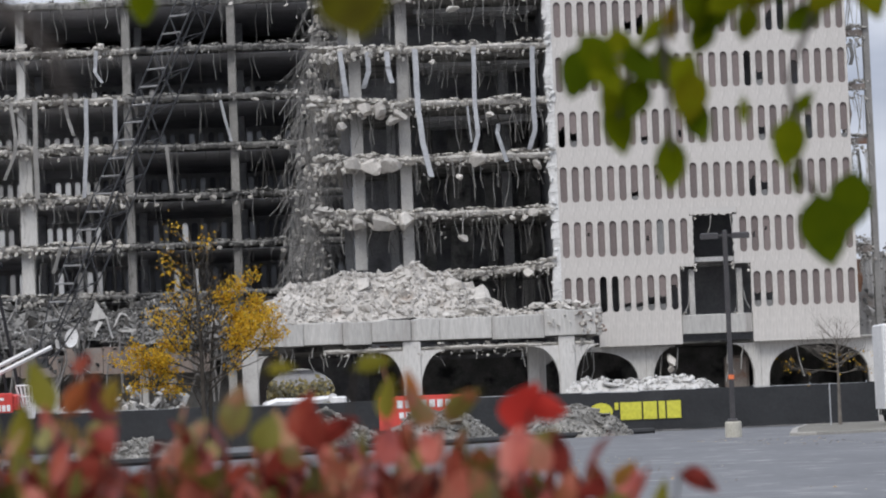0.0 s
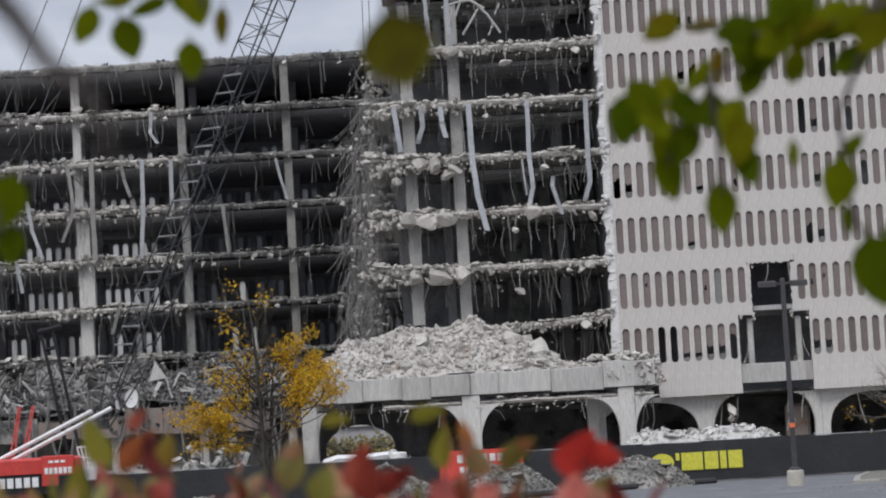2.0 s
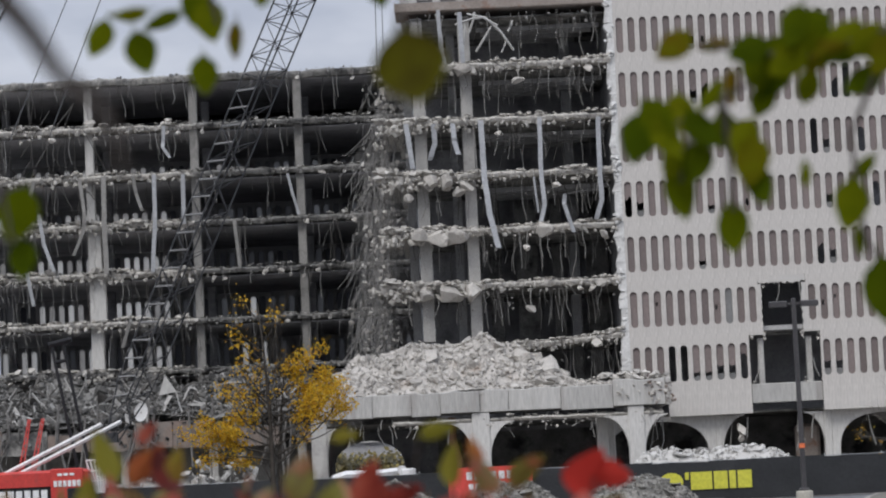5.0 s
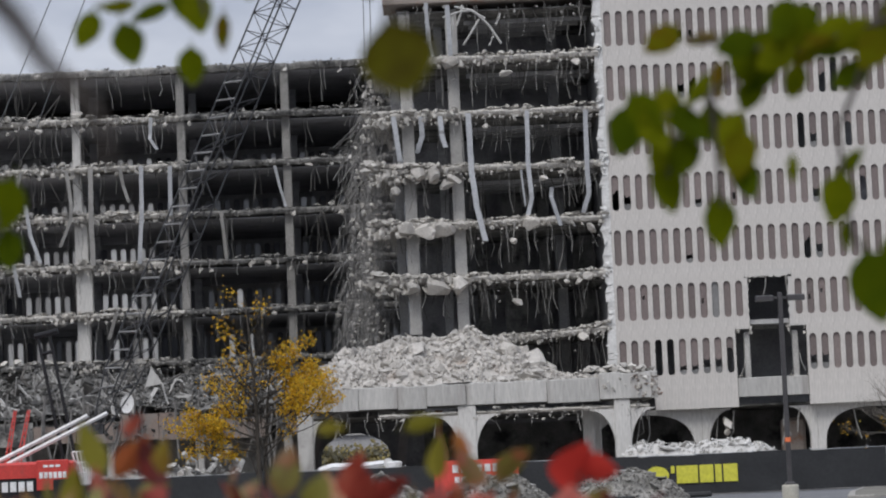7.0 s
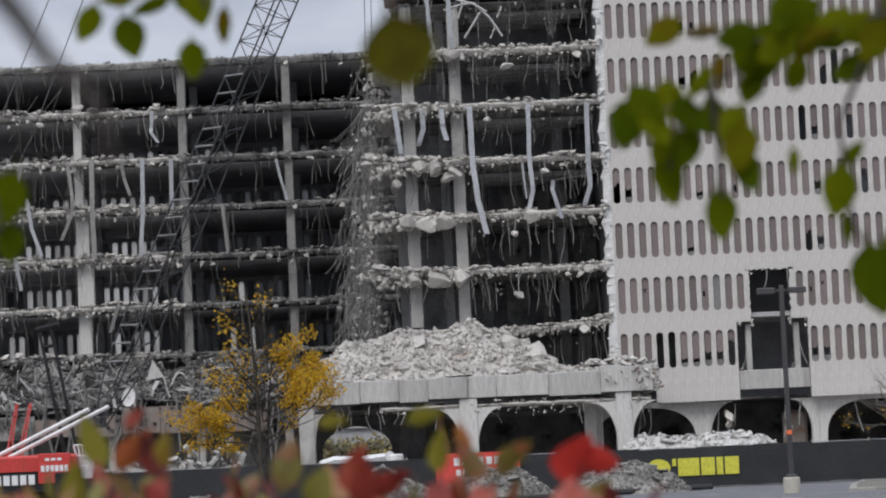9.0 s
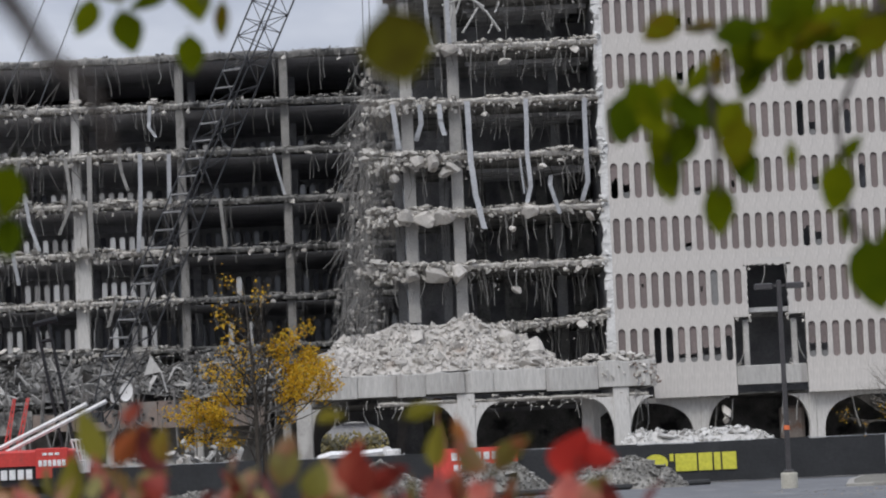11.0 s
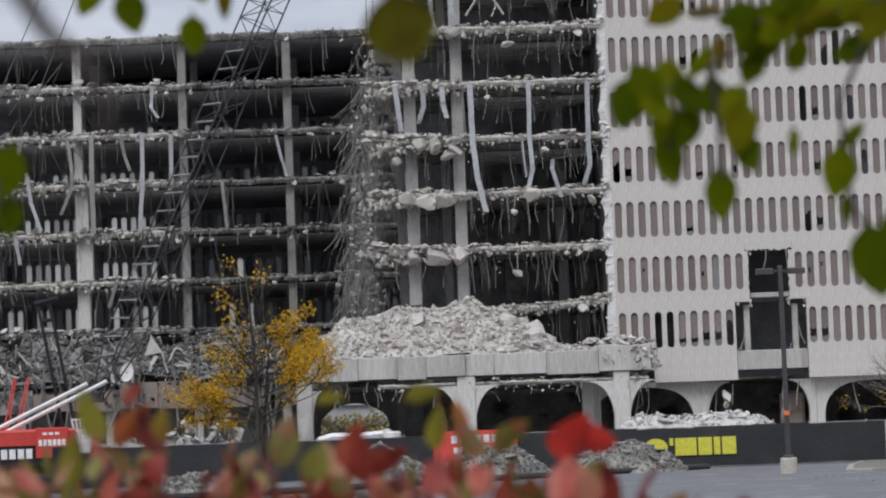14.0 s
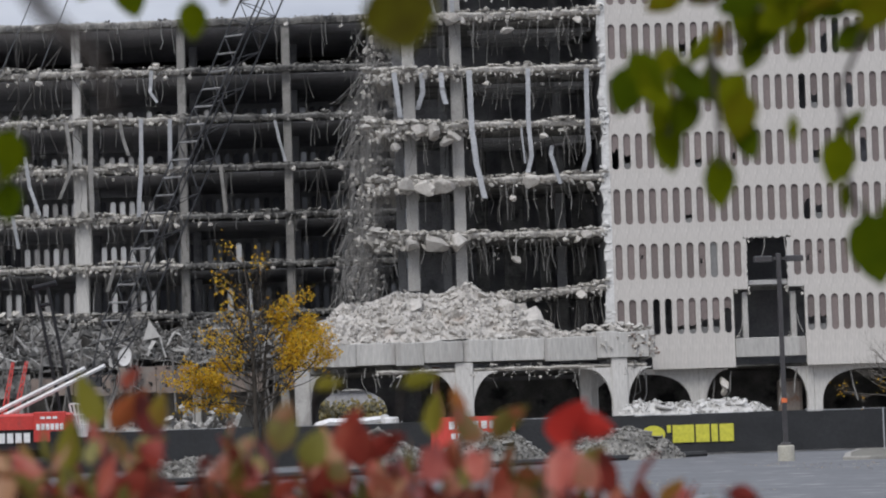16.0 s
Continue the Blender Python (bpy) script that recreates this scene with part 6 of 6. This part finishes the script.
# ---- the shrub close by ----
def leaf_mesh(name, length, width, curl, fold, n=6, point=0.75, seed=0):
    """A leaf blade with a folded midrib, curling along its length; grows along +z from its stalk."""
    s = Soup()
    rng = random.Random(seed)
    vs = []
    for i in range(n + 1):
        f = i / n
        w = width / 2 * math.sin(math.pi * f ** point) ** 0.85 if 0 < f < 1 else 0.0
        z, y = length * f, -curl * length * f * f
        for k in (-1, -0.5, 0, 0.5, 1):
            vs.append((w * k, y + fold * abs(k) * w + 0.03 * length * math.sin(f * 9 + k * 2 + seed) * abs(k) * 0.5, z))
    fs = [(i * 5 + k, i * 5 + k + 1, (i + 1) * 5 + k + 1, (i + 1) * 5 + k) for i in range(n) for k in range(4)]
    s.add(vs, fs)
    s.tube([(0, 0.001, 0), (0, 0.004, -0.16 * length)], 0.012 * length + 0.0004, 4)
    return s.mesh(name, True)


bush_leaves = [leaf_mesh("leaf", rng.uniform(0.048, 0.076), rng.uniform(0.030, 0.044), rng.uniform(-0.2, 0.5), rng.uniform(0.1, 0.6), seed=i) for i, rng in ((i, random.Random(i)) for i in range(7))]
for me in bush_leaves:
    me.materials.append(M["bush_leaf"])
turned_leaves = []
for me in bush_leaves[:4]:
    turned_leaves.append(me.copy())
    turned_leaves[-1].materials.clear()
    turned_leaves[-1].materials.append(M["turning_leaf"])
NEAR = 1.33


def out(x, y, z):
    """Shrub plan at its true distance from the path."""
    return Vector((x * NEAR, y * NEAR, 1.8 + (z - 1.8) * NEAR))


shrub = thing("red_shrub", (-0.27, 4.26, 0), "shrub with red, orange and yellow-green autumn leaves", "shrub")
rng = random.Random(64)


def shrub_top(x):
    return float(np.interp(x, [-1.0, -0.45, -0.25, 0.0, 0.1, 0.17, 0.24, 0.31, 0.36], [1.822, 1.818, 1.802, 1.79, 1.787, 1.768, 1.725, 1.678, 1.60]))


for i in range(70):
    x, y = rng.uniform(-1.0, 0.33), rng.uniform(2.75, 3.7)
    zt = shrub_top(x) - 0.02 + rng.uniform(-0.05, 0.0)
    bx = -0.35 + (x + 0.35) * 0.35
    part("stem", Soup().tube([(bx * NEAR, (3.2 + (y - 3.2) * 0.4) * NEAR, 0), out(bx + (x - bx) * 0.5, y, 0.95), out(x - (x - bx) * 0.1, y, 1.45), out(x, y, zt)], 0.007, 5, 0.002), M["twig"], shrub)
for i in range(330):
    x, y = rng.uniform(-0.58, 0.32), rng.uniform(2.75, 3.35)
    z = shrub_top(x) - 0.035 - 0.14 * rng.random() ** 0.8 + (rng.uniform(0.0, 0.03) if rng.random() < 0.2 else 0)
    m = Matrix.Translation(out(x, y, z)) @ Euler((rng.gauss(0.1, 0.6), rng.gauss(0, 0.65), rng.uniform(0, 6.3))).to_matrix().to_4x4() @ Matrix.Scale(NEAR * rng.uniform(0.62, 1.08), 4)
    mixed_leaf = rng.random() < float(np.interp(x, [-0.55, -0.2, 0.3], [0.42, 0.2, 0.06]))
    place("leaf", rng.choice(turned_leaves if mixed_leaf else bush_leaves), M["bush_leaf"], shrub, m)
# Leaf mass below the top, in the halved shade colours
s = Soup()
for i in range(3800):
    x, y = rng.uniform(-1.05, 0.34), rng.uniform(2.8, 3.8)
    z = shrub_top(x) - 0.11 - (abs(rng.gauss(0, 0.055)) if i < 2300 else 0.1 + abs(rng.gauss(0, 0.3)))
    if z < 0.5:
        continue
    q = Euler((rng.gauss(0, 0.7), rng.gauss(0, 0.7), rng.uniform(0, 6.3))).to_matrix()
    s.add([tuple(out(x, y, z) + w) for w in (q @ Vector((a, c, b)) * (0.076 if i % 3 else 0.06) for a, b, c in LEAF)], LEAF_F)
tagged(part("inner_leaves", s, M["bush_leaf_shaded"], shrub), kind="stuff")
# single shoots standing above the shrub
sprig_me = {"r": leaf_mesh("leaf", 0.066, 0.060, 0.45, 0.25, n=8, point=0.85, seed=31), "y": leaf_mesh("leaf", 0.07, 0.036, 0.1, 0.3, seed=32), "o": leaf_mesh("leaf", 0.07, 0.042, 0.3, 0.35, seed=33)}
sprig_me["r"].materials.append(M["red_leaf"])
sprig_me["y"].materials.append(M["yellow_green_leaf"])
sprig_me["o"].materials.append(M["bush_leaf"])
for kind, x, z, tilt, k in (("y", -0.412, 1.815, -25, 1.1), ("y", -0.40, 1.81, 40, 1.05), ("o", -0.34, 1.80, -35, 1.0), ("y", -0.35, 1.80, 10, 0.9), ("y", -0.055, 1.852, 75, 0.75), ("y", -0.16, 1.853, 80, 0.6),
                            ("y", 0.018, 1.81, -20, 0.7), ("r", 0.132, 1.77, 12, 1.1), ("r", 0.15, 1.795, 80, 0.75), ("o", 0.05, 1.785, 40, 0.95), ("o", 0.04, 1.785, -50, 0.95),
                            ("o", -0.125, 1.77, 10, 1.0), ("o", -0.10, 1.765, 50, 0.9), ("y", -0.45, 1.765, 0, 1.0), ("o", -0.385, 1.858, 30, 0.5), ("o", 0.325, 1.715, 110, 0.8), ("y", 0.245, 1.70, 40, 0.7), ("y", 0.30, 1.66, 5, 0.8), ("y", -0.02, 1.79, 5, 0.9)):
    m = Matrix.Translation(out(x, 2.98, z)) @ Matrix.Rotation(radians(tilt), 4, "Y") @ Matrix.Rotation(radians(30), 4, "Z") @ Matrix.Scale(k * 0.88 * NEAR, 4)
    place("leaf", sprig_me[kind], M["bush_leaf"], shrub, m)
    part("shoot", Soup().tube([out(x, 2.98, z), out(x - 0.01, 3.0, z - 0.06), out(x - 0.015, 3.05, z - 0.2)], 0.002, 4), M["twig"], shrub)

# ---- twigs of a green tree hanging into view ----
green_me = [leaf_mesh("leaf", 0.082, 0.056, 0.15, 0.15, point=0.8, seed=41), leaf_mesh("leaf", 0.085, 0.05, 0.35, 0.3, point=0.85, seed=42), leaf_mesh("leaf", 0.08, 0.03, 0.2, 0.7, point=0.8, seed=43)]


overhead = thing("green_tree", (2.3, 4.7, 0), "tree beside the lot with olive-green leaves on thin hanging twigs", "tree")
part("trunk", Soup().tube([(2.3, 4.7, 0), (2.28, 4.7, 0.6), (2.25, 4.65, 2.0), (2.2, 4.6, 3.4), (2.22, 4.6, 4.6)], 0.15, 12, 0.08), M["bark"], overhead)
part("limb", Soup().tube([(2.22, 4.62, 2.6), (1.5, 4.2, 2.95), (0.8, 3.95, 3.0), (0.0, 3.95, 3.02), (-0.9, 3.9, 2.98)], 0.03, 8, 0.008), M["bark"], overhead)


def green_branch(label, limbs, leaves):
    top = None
    for pts in limbs:
        if top is None:
            pts = [(pts[0][0] + 0.06, 3.95, 2.99)] + pts
        twig = part("twig", Soup().tube(pts, 0.0065, 6, 0.0028), M["twig"], overhead, label if top is None else "")
        top = top or twig
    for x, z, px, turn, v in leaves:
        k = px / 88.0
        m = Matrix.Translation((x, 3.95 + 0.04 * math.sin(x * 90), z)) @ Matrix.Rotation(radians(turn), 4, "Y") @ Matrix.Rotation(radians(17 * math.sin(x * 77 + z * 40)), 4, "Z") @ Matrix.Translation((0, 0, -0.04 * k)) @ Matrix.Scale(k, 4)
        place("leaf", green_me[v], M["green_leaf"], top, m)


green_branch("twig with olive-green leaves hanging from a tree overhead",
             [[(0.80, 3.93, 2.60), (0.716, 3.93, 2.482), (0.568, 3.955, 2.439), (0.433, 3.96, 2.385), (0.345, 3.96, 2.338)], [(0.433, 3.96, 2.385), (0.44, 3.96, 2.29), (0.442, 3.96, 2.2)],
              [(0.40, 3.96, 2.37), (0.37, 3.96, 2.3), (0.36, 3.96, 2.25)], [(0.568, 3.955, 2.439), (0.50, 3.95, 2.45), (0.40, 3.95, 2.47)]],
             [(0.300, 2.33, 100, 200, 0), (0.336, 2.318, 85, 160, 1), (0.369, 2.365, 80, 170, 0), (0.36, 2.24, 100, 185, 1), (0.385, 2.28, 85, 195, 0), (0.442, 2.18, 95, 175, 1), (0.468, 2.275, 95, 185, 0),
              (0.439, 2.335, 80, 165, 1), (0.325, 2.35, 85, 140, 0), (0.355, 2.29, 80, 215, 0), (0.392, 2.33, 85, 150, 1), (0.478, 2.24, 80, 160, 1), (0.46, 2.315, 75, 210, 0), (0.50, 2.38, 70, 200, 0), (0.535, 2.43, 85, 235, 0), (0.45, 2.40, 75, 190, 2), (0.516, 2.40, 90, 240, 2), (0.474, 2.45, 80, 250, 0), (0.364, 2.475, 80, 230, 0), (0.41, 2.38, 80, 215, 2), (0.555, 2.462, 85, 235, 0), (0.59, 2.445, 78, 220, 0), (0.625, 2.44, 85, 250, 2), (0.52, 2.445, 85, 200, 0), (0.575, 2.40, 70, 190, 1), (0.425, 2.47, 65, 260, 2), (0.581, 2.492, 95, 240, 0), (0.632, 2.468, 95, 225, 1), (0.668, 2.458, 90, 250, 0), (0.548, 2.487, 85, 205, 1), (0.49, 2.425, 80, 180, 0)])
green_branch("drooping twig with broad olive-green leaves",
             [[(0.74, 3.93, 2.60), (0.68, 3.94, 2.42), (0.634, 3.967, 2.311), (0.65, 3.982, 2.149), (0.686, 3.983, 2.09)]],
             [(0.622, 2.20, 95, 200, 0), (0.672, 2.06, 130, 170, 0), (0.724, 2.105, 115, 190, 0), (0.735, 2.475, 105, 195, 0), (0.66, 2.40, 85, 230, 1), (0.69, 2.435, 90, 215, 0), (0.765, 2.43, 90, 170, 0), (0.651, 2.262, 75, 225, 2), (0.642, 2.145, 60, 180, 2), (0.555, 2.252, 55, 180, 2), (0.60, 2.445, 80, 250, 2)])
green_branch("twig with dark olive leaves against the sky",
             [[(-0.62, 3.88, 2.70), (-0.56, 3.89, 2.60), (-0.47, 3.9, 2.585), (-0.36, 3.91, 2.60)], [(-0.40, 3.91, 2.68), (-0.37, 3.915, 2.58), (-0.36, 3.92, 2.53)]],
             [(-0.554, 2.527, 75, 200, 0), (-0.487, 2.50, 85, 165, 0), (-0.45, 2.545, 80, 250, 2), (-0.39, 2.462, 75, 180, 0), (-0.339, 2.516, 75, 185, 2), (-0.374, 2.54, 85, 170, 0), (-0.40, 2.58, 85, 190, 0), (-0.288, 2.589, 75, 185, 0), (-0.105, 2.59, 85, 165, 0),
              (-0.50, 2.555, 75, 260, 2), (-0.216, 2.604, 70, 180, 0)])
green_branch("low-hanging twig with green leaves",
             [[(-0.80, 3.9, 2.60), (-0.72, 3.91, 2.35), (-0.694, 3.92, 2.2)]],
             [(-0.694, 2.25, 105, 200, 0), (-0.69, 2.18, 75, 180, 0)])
rl = leaf_mesh("leaf", 0.078, 0.074, 0.1, 0.1, n=8, point=0.9, seed=51)
near = part("twig", Soup().tube([(0.2, 3.95, 3.0), (0.1, 3.2, 2.75), (0.02, 2.6, 2.5), (-0.04, 2.57, 2.33), (-0.052, 2.565, 2.262)], 0.0022, 5), M["twig"], overhead)
place("leaf", rl, M["round_leaf"], near, Matrix.Translation((-0.047, 2.565, 2.267)) @ Matrix.Rotation(radians(168), 4, "Y") @ Matrix.Scale(1.07, 4), "round bronze-green leaf")

part("twig", Soup().tube([(-0.6, 3.9, 2.98), (-0.5, 2.6, 2.7), (-0.36, 1.72, 2.27), (-0.296, 1.641, 2.133), (-0.276, 1.649, 2.109), (-0.261, 1.656, 2.083), (-0.247, 1.66, 2.07), (-0.231, 1.665, 2.054), (-0.223, 1.669, 2.032), (-0.221, 1.672, 2.013)], 0.0115, 6, 0.003), M["twig"], overhead, "thin dark bare twig")
